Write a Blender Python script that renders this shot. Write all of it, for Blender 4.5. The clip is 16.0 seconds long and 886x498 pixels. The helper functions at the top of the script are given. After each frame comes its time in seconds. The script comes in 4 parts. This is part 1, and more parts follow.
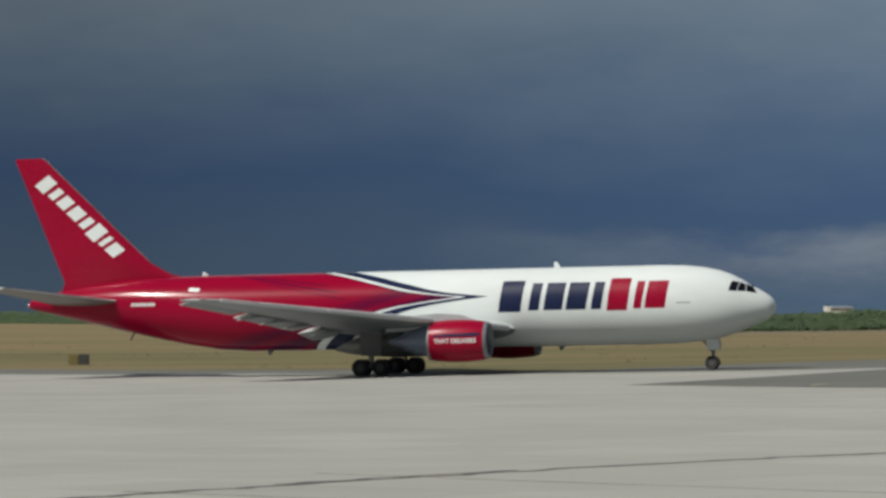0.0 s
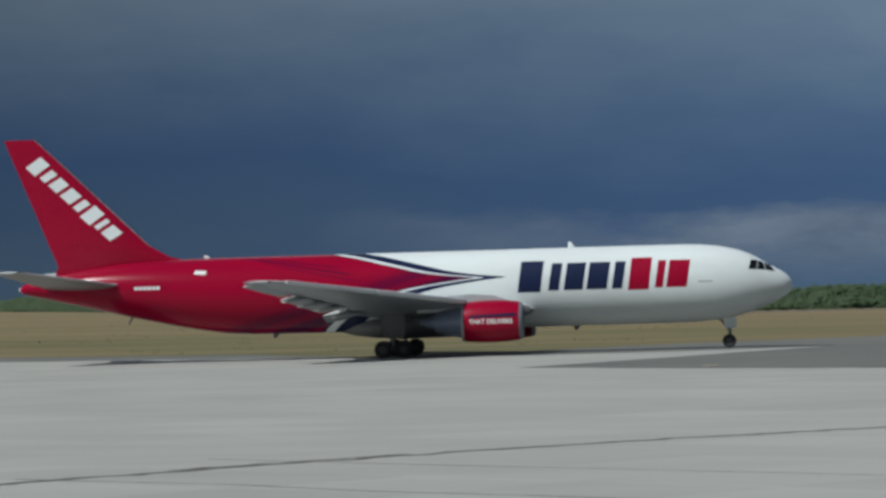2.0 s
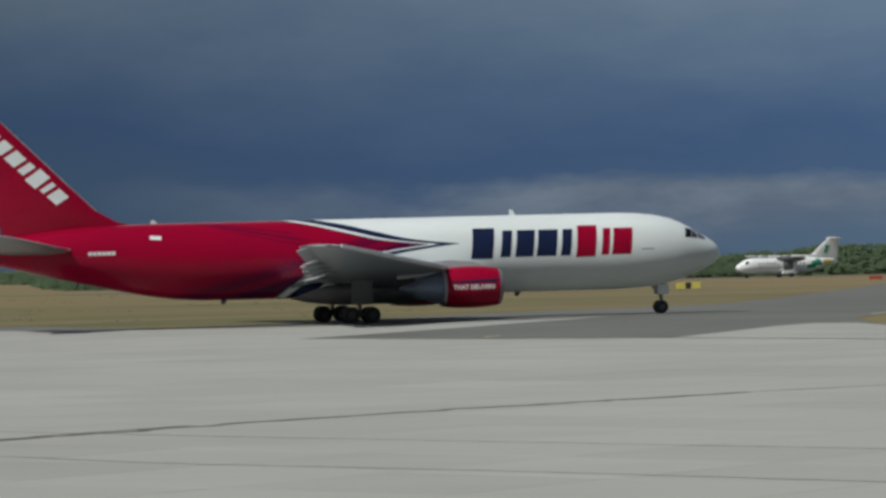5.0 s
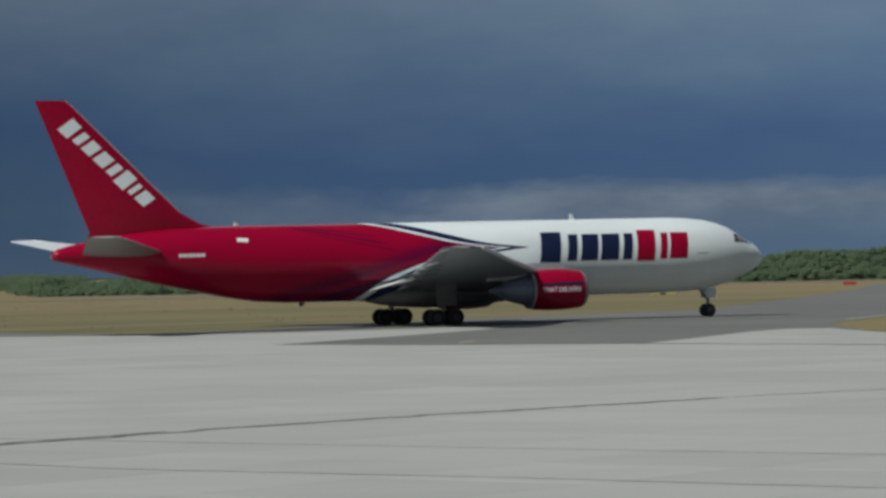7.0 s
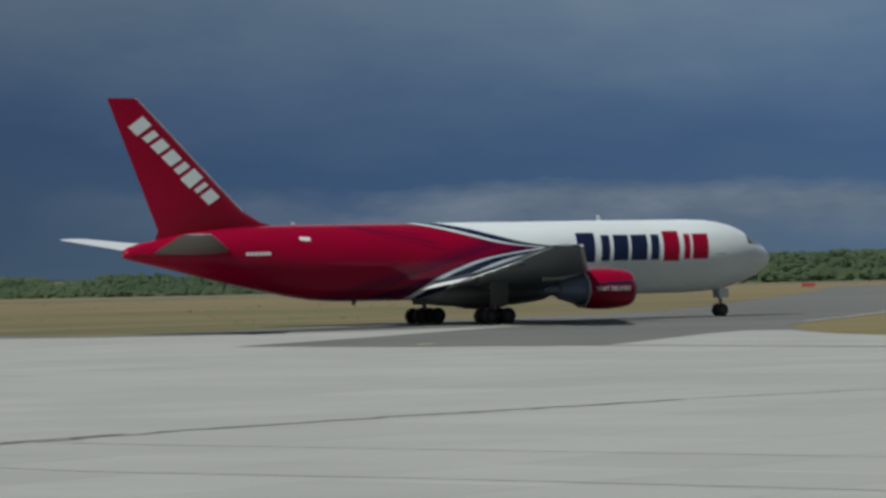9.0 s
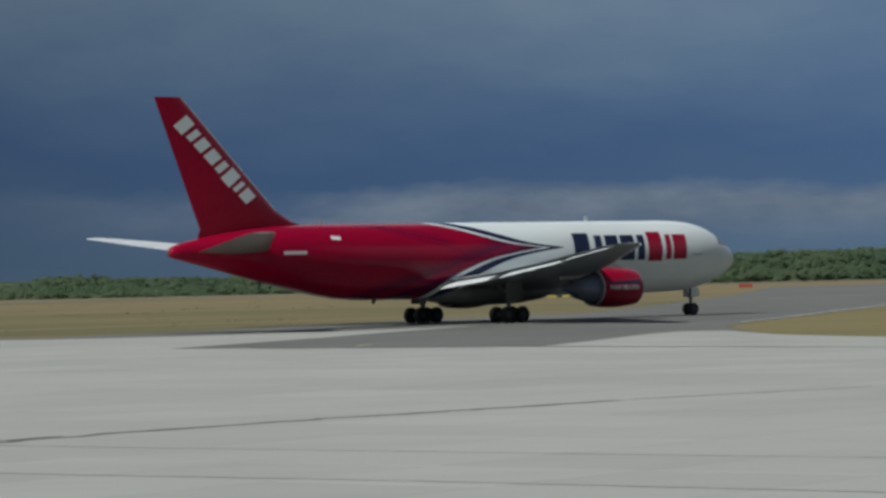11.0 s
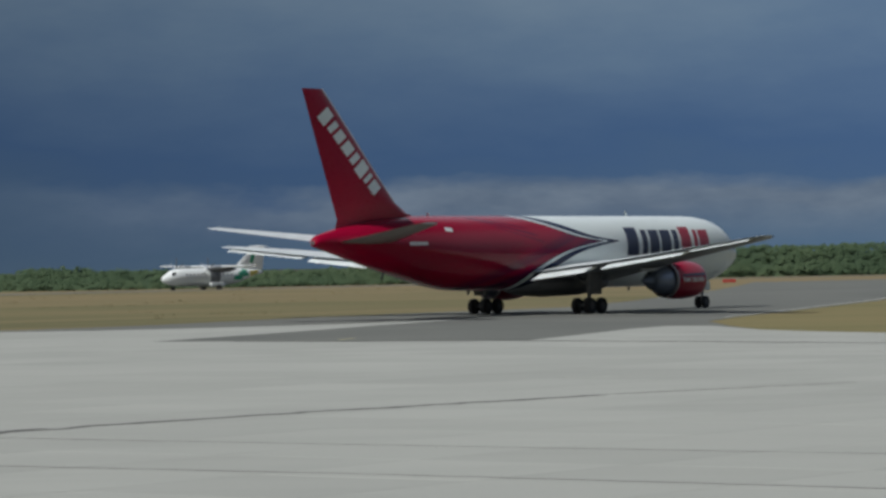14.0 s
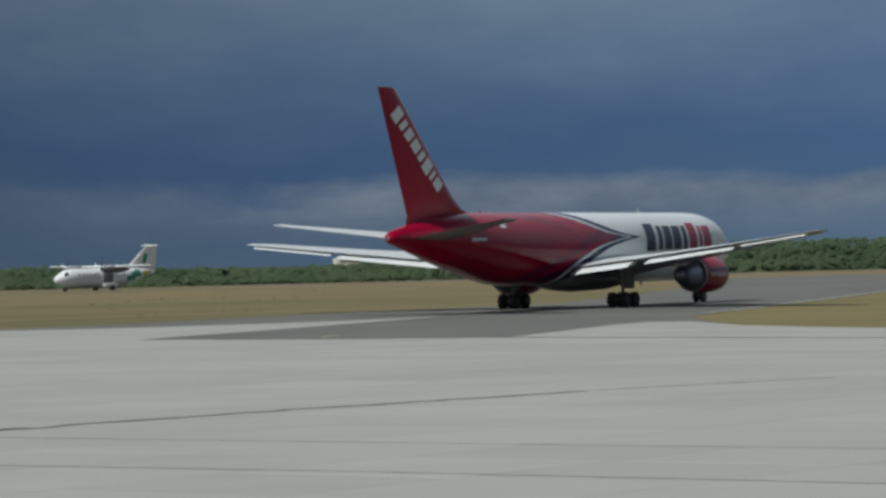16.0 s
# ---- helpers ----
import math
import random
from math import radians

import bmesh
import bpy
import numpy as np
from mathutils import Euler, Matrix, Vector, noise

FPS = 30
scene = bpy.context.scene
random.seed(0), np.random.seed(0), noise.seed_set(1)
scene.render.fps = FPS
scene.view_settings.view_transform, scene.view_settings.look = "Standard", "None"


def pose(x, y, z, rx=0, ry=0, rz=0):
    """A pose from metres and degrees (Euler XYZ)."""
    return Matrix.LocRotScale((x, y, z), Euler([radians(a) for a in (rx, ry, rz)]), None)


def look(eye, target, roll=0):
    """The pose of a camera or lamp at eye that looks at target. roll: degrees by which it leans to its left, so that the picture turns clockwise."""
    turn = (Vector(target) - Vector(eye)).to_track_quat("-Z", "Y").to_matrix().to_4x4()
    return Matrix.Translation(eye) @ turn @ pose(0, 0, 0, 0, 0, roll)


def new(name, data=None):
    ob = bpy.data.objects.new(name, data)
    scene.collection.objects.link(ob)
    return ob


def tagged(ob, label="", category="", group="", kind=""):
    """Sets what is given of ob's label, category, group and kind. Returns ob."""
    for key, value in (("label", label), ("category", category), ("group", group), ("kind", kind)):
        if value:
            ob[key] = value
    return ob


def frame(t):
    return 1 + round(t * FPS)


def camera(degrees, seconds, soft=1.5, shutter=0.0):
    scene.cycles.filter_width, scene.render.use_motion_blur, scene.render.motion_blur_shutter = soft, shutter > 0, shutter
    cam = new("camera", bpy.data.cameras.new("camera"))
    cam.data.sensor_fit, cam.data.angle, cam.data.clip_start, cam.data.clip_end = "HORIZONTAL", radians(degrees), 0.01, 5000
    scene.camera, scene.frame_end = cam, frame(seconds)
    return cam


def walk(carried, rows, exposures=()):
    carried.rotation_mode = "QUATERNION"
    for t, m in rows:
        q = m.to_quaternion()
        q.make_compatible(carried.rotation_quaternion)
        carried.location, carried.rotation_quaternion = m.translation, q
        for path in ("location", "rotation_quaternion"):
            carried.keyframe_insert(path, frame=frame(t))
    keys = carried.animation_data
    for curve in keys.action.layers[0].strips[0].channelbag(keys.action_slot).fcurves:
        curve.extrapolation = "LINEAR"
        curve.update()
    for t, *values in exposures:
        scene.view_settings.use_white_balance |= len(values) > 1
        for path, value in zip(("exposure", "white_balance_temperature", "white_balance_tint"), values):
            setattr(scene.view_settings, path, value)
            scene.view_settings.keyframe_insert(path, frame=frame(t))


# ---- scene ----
# ---- camera ----
EYE = Vector((0.0, 0.0, 3.82))
# seconds, turn to the right, tilt upwards, lean (degrees)
CAMERA_ROWS = [
    (0.0, -5.948, 1.034, -0.461),
    (0.5, -5.347, 0.722, -0.718),
    (1.0, -5.154, 0.898, -0.936),
    (1.5, -4.683, 0.913, -0.941),
    (2.0, -4.212, 0.755, -0.989),
    (2.5, -3.973, 0.692, -1.082),
    (3.0, -3.776, 0.583, -1.057),
    (3.5, -3.371, 0.521, -1.133),
    (4.0, -2.113, 0.269, -1.125),
    (4.2, -1.620, 0.233, -0.985),
    (6.3, -0.269, 0.299, -1.148),
    (6.5, -0.248, 0.347, -1.112),
    (7.0, -0.310, 0.316, -1.084),
    (7.5, -0.237, 0.222, -1.076),
    (8.0, -0.018, 0.208, -0.982),
    (8.5, 0.372, 0.230, -0.937),
    (9.0, 0.347, 0.335, -1.107),
    (9.5, 0.509, 0.355, -1.313),
    (9.7, 0.621, 0.367, -1.274),
    (11.8, 1.682, 0.259, -1.107),
    (12.0, 1.733, 0.176, -1.031),
    (12.5, 1.660, 0.384, -0.920),
    (13.0, 1.709, 0.425, -0.680),
    (13.5, 1.659, 0.363, -0.704),
    (14.0, 1.604, 0.233, -0.965),
    (14.5, 1.338, 0.239, -0.815),
    (15.0, 1.339, 0.373, -0.802),
    (15.5, 1.742, 0.308, -0.983),
    (16.0, 1.900, 0.179, -1.234),
]

cam = camera(14.15, 16.0, 3.0)


def aim(turn, tilt, lean):
    a, b = radians(turn), radians(tilt)
    way = Vector((math.sin(a) * math.cos(b), math.cos(a) * math.cos(b), math.sin(b)))
    return look(EYE, EYE + way * 100, lean)


walk(cam, [(t, aim(a, b, c)) for t, a, b, c in CAMERA_ROWS],
     [(0.0, 0.08, 6700, 9), (0.5, 0.0, 6000, 8), (1.0, 0.0, 6050, 8), (1.5, 0.04, 6650, 9), (2.0, -0.03, 6100, 8), (3.0, -0.02, 6450, 10), (4.2, -0.02, 6400, 9), (6.5, -0.09, 6420, 9), (7.0, -0.01, 6270, 8), (9.5, 0.0, 6230, 8), (14.5, 0.0, 6230, 8), (16.0, 0.0, 6280, 8)])

# ---- world and sun ----
SUN_AZIMUTH, SUN_HEIGHT = 229.0, 48.0  # degrees clockwise from +Y, degrees above the horizon
world = bpy.data.worlds.new("sky")
scene.world = world
world.use_nodes = True
wn = world.node_tree
sky = wn.nodes.new("ShaderNodeTexSky")
sky.sky_type, sky.sun_disc = "NISHITA", False
sky.sun_elevation, sky.sun_rotation = radians(SUN_HEIGHT), radians(SUN_AZIMUTH)
sky.dust_density = 2.0
wn.links.new(sky.outputs[0], wn.nodes["Background"].inputs[0])
wn.nodes["Background"].inputs[1].default_value = 0.025

sun = new("sun", bpy.data.lights.new("sun", "SUN"))
sun.data.energy, sun.data.angle, sun.data.color = 3.45, radians(0.53), (1.0, 0.98, 0.93)
_a, _e = radians(SUN_AZIMUTH), radians(SUN_HEIGHT)
sun.matrix_world = look(Vector((math.sin(_a) * math.cos(_e), math.cos(_a) * math.cos(_e), math.sin(_e))) * 300, (0, 0, 0))
scene.view_settings.exposure = 0.0


# ---- materials ----
class Nodes:
    """Short hand for building one node material."""

    def __init__(self, name):
        self.m = bpy.data.materials.new(name)
        self.m.use_nodes = True
        self.t = self.m.node_tree
        self.b = self.t.nodes["Principled BSDF"]

    def add(self, kind):
        return self.t.nodes.new(kind)

    def put(self, a, b):
        self.t.links.new(a, b)

    def coords(self, out="Object"):
        return self.add("ShaderNodeTexCoord").outputs[out]

    def noise(self, vec, scale, detail=4.0, rough=0.55, stretch=(1, 1, 1)):
        mp = self.add("ShaderNodeMapping")
        mp.inputs["Scale"].default_value = stretch
        self.put(vec, mp.inputs[0])
        n = self.add("ShaderNodeTexNoise")
        n.inputs["Scale"].default_value, n.inputs["Detail"].default_value, n.inputs["Roughness"].default_value = scale, detail, rough
        self.put(mp.outputs[0], n.inputs["Vector"])
        return n.outputs["Fac"]

    def ramp(self, fac, stops):
        r = self.add("ShaderNodeValToRGB")
        els = r.color_ramp.elements
        while len(els) < len(stops):
            els.new(0.5)
        for e, (p, c) in zip(els, stops):
            e.position, e.color = p, (*c, 1)
        self.put(fac, r.inputs[0])
        return r.outputs[0]

    def math(self, op, a, b=None, clamp=False):
        n = self.add("ShaderNodeMath")
        n.operation, n.use_clamp = op, clamp
        for s, v in zip(n.inputs, (a, b)):
            if v is None:
                continue
            if isinstance(v, (int, float)):
                s.default_value = v
            else:
                self.put(v, s)
        return n.outputs[0]

    def mix(self, fac, a, b, blend="MIX"):
        n = self.add("ShaderNodeMix")
        n.data_type, n.blend_type = "RGBA", blend
        for s, v in zip((n.inputs[0], n.inputs[6], n.inputs[7]), (fac, a, b)):
            if isinstance(v, (int, float)):
                s.default_value = v
            elif isinstance(v, tuple):
                s.default_value = (*v, 1)
            else:
                self.put(v, s)
        return n.outputs[2]

    def bump(self, height, strength=0.2, distance=0.02):
        n = self.add("ShaderNodeBump")
        n.inputs["Strength"].default_value, n.inputs["Distance"].default_value = strength, distance
        self.put(height, n.inputs["Height"])
        self.put(n.outputs[0], self.b.inputs["Normal"])

    def finish(self, color=None, rough=0.5, metal=0.0, coat=0.0):
        if color is not None:
            if isinstance(color, tuple):
                self.b.inputs["Base Color"].default_value = (*color, 1)
            else:
                self.put(color, self.b.inputs["Base Color"])
        if isinstance(rough, (int, float)):
            self.b.inputs["Roughness"].default_value = rough
        else:
            self.put(rough, self.b.inputs["Roughness"])
        self.b.inputs["Metallic"].default_value = metal
        self.b.inputs["Coat Weight"].default_value = coat
        self.b.inputs["Coat Roughness"].default_value = 0.08
        return self.m


def dirty(name, color, rough=0.4, metal=0.0, amount=0.25, scale=0.8, coat=0.0, stretch=(0.25, 1, 1)):
    """A painted or bare surface with streaks along its length and fine grime."""
    n = Nodes(name)
    v = n.coords()
    big = n.noise(v, scale, 5, 0.6, stretch)
    fine = n.noise(v, scale * 9, 3, 0.6)
    f = n.math("MULTIPLY", n.math("ADD", big, fine), 0.5)
    dark = tuple(c * (1 - amount) for c in color)
    light = tuple(min(1, c * (1 + amount * 0.35)) for c in color)
    col = n.ramp(f, [(0.32, dark), (0.5, color), (0.7, light)])
    return n.finish(col, n.math("ADD", n.math("MULTIPLY", fine, 0.2), rough - 0.1), metal, coat)


WHITE, RED, NAVY = (0.73, 0.79, 0.79), (0.3, 0.002, 0.027), (0.012, 0.02, 0.06)
white_paint = dirty("white_paint", WHITE, 0.35, amount=0.1, coat=0.3)
red_paint = dirty("red_paint", RED, 0.3, amount=0.14, coat=0.0)
red_paint.node_tree.nodes["Principled BSDF"].inputs["Specular IOR Level"].default_value = 0.2
navy_paint = dirty("navy_paint", NAVY, 0.35, amount=0.2)
navy_paint.node_tree.nodes["Principled BSDF"].inputs["Specular IOR Level"].default_value = 0.2
# pale tone for the sunlit upper side of wing and tailplane
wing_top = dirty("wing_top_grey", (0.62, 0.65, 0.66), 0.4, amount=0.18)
nozzle_navy = dirty("nozzle_navy", (0.21, 0.25, 0.34), 0.32, 0.2, 0.3)
slat_grey = dirty("slat_pale_grey", (0.55, 0.57, 0.58), 0.35, 0, 0.2)
# brown-grey with the shade below the tailplane put into the colour
tail_under = dirty("tailplane_shade_grey", (0.175, 0.16, 0.145), 0.45, 0, 0.3)
# underside shade of wing and flaps as colour; plain grey on other parts
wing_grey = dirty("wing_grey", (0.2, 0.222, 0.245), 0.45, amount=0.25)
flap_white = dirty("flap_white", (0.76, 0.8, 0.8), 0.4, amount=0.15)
pylon_grey = dirty("pylon_grey", (0.4, 0.42, 0.44), 0.4, amount=0.2)
belly_grey = dirty("belly_grey", (0.15, 0.155, 0.165), 0.5, amount=0.35)
bare_metal = dirty("bare_metal", (0.55, 0.55, 0.56), 0.3, 1.0, 0.2)
dark_metal = dirty("dark_metal", (0.16, 0.17, 0.2), 0.45, 0.7, 0.35)
gear_grey = dirty("gear_grey", (0.22, 0.225, 0.23), 0.5, 0.2, 0.4, 3)
hub_grey = dirty("hub_grey", (0.1, 0.1, 0.103), 0.6, 0.3, 0.3, 5)
rubber = dirty("tyre_rubber", (0.04, 0.04, 0.041), 0.85, 0, 0.3, 6)


def livery(name):
    """White front, red tail, divided by a navy and white chevron that points forward."""
    n = Nodes(name)
    v = n.coords()
    xyz = n.add("ShaderNodeSeparateXYZ")
    n.put(v, xyz.inputs[0])
    x, z = xyz.outputs[0], xyz.outputs[2]
    curve = n.add("ShaderNodeFloatCurve")
    c = curve.mapping.curves[0]
    knots = [(1.8, -3.0), (2.5, -2.2), (3.2, -1.2), (3.9, 0.4), (4.55, 2.5), (5.0, 5.2), (5.3, 7.7), (5.7, 4.3), (6.3, 1.7), (6.8, -0.3), (7.25, -2.5)]
    pts = [((a - 1.5) / 6.0, (b + 10) / 20) for a, b in knots]
    c.points[0].location, c.points[1].location = pts[0], pts[-1]
    for p in pts[1:-1]:
        c.points.new(*p)
    for p in c.points:
        p.handle_type = "VECTOR" if abs(p.location[0] - (5.3 - 1.5) / 6) < 1e-3 else "AUTO"
    curve.mapping.update()
    n.put(n.math("DIVIDE", n.math("SUBTRACT", z, 1.5), 6.0, True), curve.inputs["Value"])
    edge = n.math("SUBTRACT", n.math("MULTIPLY", curve.outputs[0], 20.0), 10.0)
    s = n.math("SUBTRACT", edge, x)  # metres behind the chevron's front edge

    def step(a, at, soft=0.03):
        return n.math("DIVIDE", n.math("SUBTRACT", a, at - soft), 2 * soft, True)

    grime = n.noise(v, 0.5, 6, 0.6, (0.3, 1, 1))
    white = n.ramp(grime, [(0.3, (0.66, 0.71, 0.71)), (0.6, WHITE)])
    red = n.ramp(grime, [(0.3, (0.255, 0.0022, 0.025)), (0.65, RED)])
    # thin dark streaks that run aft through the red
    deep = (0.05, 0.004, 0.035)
    for slope, at, x1, x2, half in ((0.18, 5.21, -10.5, -3.2, 0.055), (0.14, 5.72, -9.0, -4.0, 0.04), (0.21, 4.75, -8.5, -2.5, 0.03)):
        up = n.math("ABSOLUTE", n.math("SUBTRACT", n.math("ADD", n.math("MULTIPLY", x, slope), z), at))
        line = n.math("MULTIPLY", n.math("SUBTRACT", 1.0, step(up, half, 0.04)), step(x, x1, 1.2))
        line = n.math("MULTIPLY", line, n.math("SUBTRACT", 1.0, step(x, x2, 0.4)))
        red = n.mix(n.math("MULTIPLY", line, 0.8), red, deep)
    # deeper wavy red low on the hull, rising forward towards the wing
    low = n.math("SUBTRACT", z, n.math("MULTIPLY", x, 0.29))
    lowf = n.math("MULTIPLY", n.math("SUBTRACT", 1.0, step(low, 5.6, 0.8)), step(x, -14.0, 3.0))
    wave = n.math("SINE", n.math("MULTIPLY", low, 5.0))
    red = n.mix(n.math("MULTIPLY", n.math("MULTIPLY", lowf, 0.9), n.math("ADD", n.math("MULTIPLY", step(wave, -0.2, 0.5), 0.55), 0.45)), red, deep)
    col = n.mix(step(s, 0.0), white, NAVY)
    col = n.mix(step(s, 1.5), col, white)
    col = n.mix(step(s, 2.15), col, NAVY)
    col = n.mix(step(s, 2.35), col, red)
    fine = n.noise(v, 14, 3)
    n.b.inputs["Specular IOR Level"].default_value = 0.17
    return n.finish(col, n.math("ADD", n.math("MULTIPLY", fine, 0.1), 0.15), 0.0, 0.0)


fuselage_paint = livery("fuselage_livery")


def glass_dark():
    n = Nodes("cockpit_glass")
    n.b.inputs["IOR"].default_value = 1.5
    return n.finish((0.01, 0.012, 0.015), 0.08)


cockpit_glass = glass_dark()


def concrete(name, tone, by_object=True):
    n = Nodes(name)
    v = n.add("ShaderNodeNewGeometry").outputs["Position"]
    big = n.noise(v, 0.035, 6, 0.65, (1, 1, 1))
    streak = n.noise(v, 0.25, 5, 0.6, (0.35, 1, 1))
    fine = n.noise(v, 6, 4, 0.7)
    f = n.math("ADD", n.math("ADD", n.math("MULTIPLY", big, 0.4), n.math("MULTIPLY", streak, 0.35)), n.math("MULTIPLY", fine, 0.25))
    col = n.ramp(f, [(0.3, tuple(c * 0.84 for c in tone)), (0.5, tone), (0.7, tuple(c * 1.1 for c in tone))])
    if by_object:
        r = n.math("ADD", n.math("MULTIPLY", n.add("ShaderNodeObjectInfo").outputs["Random"], 0.12), 0.92)
    else:
        r = n.math("ADD", n.math("MULTIPLY", n.add("ShaderNodeNewGeometry").outputs["Random Per Island"], 0.12), 0.92)
    tint = n.add("ShaderNodeCombineColor")
    for s in tint.inputs:
        n.put(r, s)
    col = n.mix(1.0, col, tint.outputs[0], "MULTIPLY")
    n.bump(fine, 0.15, 0.01)
    return n.finish(col, 0.85)


CONCRETE = (0.376, 0.377, 0.346)
slab_concrete = concrete("slab_concrete", CONCRETE)
far_concrete = concrete("joined_slab_concrete", CONCRETE, False)
joint_filler = dirty("joint_filler", (0.15, 0.14, 0.125), 0.9, 0, 0.3, 0.4, 0, (1, 1, 1))
tar = dirty("tar_seal", (0.1, 0.095, 0.088), 0.8, 0, 0.4, 0.6, 0, (1, 1, 1))
yellow_line = dirty("yellow_road_paint", (0.5, 0.46, 0.22), 0.7, 0, 0.4, 1.5, 0, (1, 1, 1))


def asphalt():
    n = Nodes("worn_asphalt")
    v = n.add("ShaderNodeNewGeometry").outputs["Position"]
    big = n.noise(v, 0.05, 6, 0.6)
    fine = n.noise(v, 4, 5, 0.7)
    f = n.math("ADD", n.math("MULTIPLY", big, 0.65), n.math("MULTIPLY", fine, 0.35))
    col = n.ramp(f, [(0.3, (0.098, 0.1, 0.09)), (0.5, (0.136, 0.138, 0.124)), (0.72, (0.176, 0.174, 0.154))])
    n.bump(fine, 0.3, 0.01)
    return n.finish(col, 0.9)


def dry_grass(name, tuft=False, green=0.0):
    n = Nodes(name)
    v = n.add("ShaderNodeNewGeometry").outputs["Position"]
    big = n.noise(v, 0.012, 6, 0.6, (0.3, 1.3, 1))
    mid = n.noise(v, 0.07, 7, 0.68, (0.3, 0.9, 1))
    fine = n.noise(v, 1.5, 4, 0.7)
    swath = n.noise(v, 0.2, 6, 0.7, (0.1, 0.8, 1))
    f = n.math("ADD", n.math("ADD", n.math("MULTIPLY", big, 0.3), n.math("MULTIPLY", mid, 0.36)), n.math("ADD", n.math("MULTIPLY", fine, 0.12), n.math("MULTIPLY", swath, 0.22)))
    if tuft:
        f = n.math("ADD", n.math("MULTIPLY", f, 0.75), n.math("MULTIPLY", n.add("ShaderNodeNewGeometry").outputs["Random Per Island"], 0.25))
    xyz = n.add("ShaderNodeSeparateXYZ")
    n.put(v, xyz.inputs[0])
    dry = n.math("MULTIPLY", n.math("DIVIDE", n.math("SUBTRACT", xyz.outputs[1], 330.0), 200.0, True), 0.06)
    f = n.math("SUBTRACT", n.math("ADD", f, dry), 0.025)
    col = n.ramp(f, [(0.39, (0.1, 0.094, 0.034)), (0.46, (0.147, 0.127, 0.049)), (0.53, (0.19, 0.146, 0.065)), (0.61, (0.235, 0.168, 0.076))])
    if green:
        col = n.mix(green, col, (0.22, 0.185, 0.062))
    n.bump(fine, 0.25, 0.03)
    return n.finish(col, 0.95)


def leaves(name, a, b, c):
    n = Nodes(name)
    v = n.add("ShaderNodeNewGeometry").outputs["Position"]
    r = n.add("ShaderNodeNewGeometry").outputs["Random Per Island"]
    big = n.noise(v, 0.05, 4)
    f = n.math("ADD", n.math("MULTIPLY", r, 0.25), n.math("MULTIPLY", big, 0.75))
    col = n.ramp(f, [(0.25, a), (0.5, b), (0.75, c)])
    thin = n.add("ShaderNodeBsdfTranslucent")
    both = n.add("ShaderNodeMixShader")
    both.inputs[0].default_value = 0.5
    n.put(col, thin.inputs[0])
    n.put(n.b.outputs[0], both.inputs[1])
    n.put(thin.outputs[0], both.inputs[2])
    n.put(both.outputs[0], n.t.nodes["Material Output"].inputs[0])
    return n.finish(col, 0.8)


taxi_asphalt = asphalt()
grass_ground = dry_grass("dry_grass_ground")
grass_blades = dry_grass("dry_grass_blades", True)
verge_grass = dry_grass("verge_grass", False, 0.35)
# greens lifted so that the colour carries the pale haze of distance
scrub_leaves = leaves("scrub_leaves", (0.072, 0.125, 0.066), (0.102, 0.158, 0.08), (0.145, 0.195, 0.096))


def storm():
    """The far wall of rain cloud, which glows with the daylight scattered in it."""
    n = Nodes("storm_cloud")
    v = n.coords()
    xyz = n.add("ShaderNodeSeparateXYZ")
    n.put(v, xyz.inputs[0])
    z = xyz.outputs[2]
    big = n.noise(v, 0.0016, 6, 0.55, (0.7, 0.7, 2.2))
    puff = n.noise(v, 0.007, 7, 0.62, (0.6, 0.6, 1.8))
    wob = n.math("ADD", n.math("MULTIPLY", n.math("SUBTRACT", big, 0.5), 260.0), n.math("MULTIPLY", n.math("SUBTRACT", puff, 0.5), 110.0))
    h = n.math("DIVIDE", n.math("ADD", z, wob), 800.0, True)
    col = n.ramp(h, [(0.0, (0.066, 0.104, 0.155)), (0.1, (0.052, 0.09, 0.152)), (0.2, (0.044, 0.082, 0.158)), (0.29, (0.062, 0.103, 0.175)),
                     (0.37, (0.087, 0.132, 0.196)), (0.46, (0.122, 0.168, 0.222)), (0.8, (0.2, 0.245, 0.3)), (1.0, (0.3, 0.34, 0.4))])
    # lighter towards the right, where the shower thins out
    lean = n.math("ADD", n.math("MULTIPLY", n.math("DIVIDE", n.math("ADD", xyz.outputs[0], 900.0), 1700.0, True), 0.74), 0.68)
    grade = n.add("ShaderNodeCombineColor")
    for s in grade.inputs:
        n.put(lean, s)
    col = n.mix(1.0, col, grade.outputs[0], "MULTIPLY")
    # a paler bank of cumulus low down, away to the right
    side = n.math("DIVIDE", n.math("ADD", xyz.outputs[0], 480.0), 620.0, True)
    rise = n.math("ADD", z, n.math("ADD", n.math("MULTIPLY", n.math("SUBTRACT", puff, 0.5), 85.0), n.math("MULTIPLY", n.math("SUBTRACT", big, 0.5), 60.0)))
    under = n.math("DIVIDE", n.math("SUBTRACT", rise, 18.0), 55.0, True)
    over = n.math("SUBTRACT", 1.0, n.math("DIVIDE", n.math("SUBTRACT", rise, 88.0), 26.0, True))
    bank = n.math("MULTIPLY", n.math("MULTIPLY", under, over), side)
    shade = n.noise(v, 0.012, 6, 0.6, (0.5, 0.5, 1.6))
    pale = n.ramp(shade, [(0.35, (0.12, 0.15, 0.195)), (0.65, (0.2, 0.235, 0.275))])
    col = n.mix(n.math("MULTIPLY", bank, 0.75, True), col, pale)
    e = n.add("ShaderNodeEmission")
    n.put(col, e.inputs[0])
    n.put(e.outputs[0], n.t.nodes["Material Output"].inputs[0])
    return n.m


storm_cloud = storm()


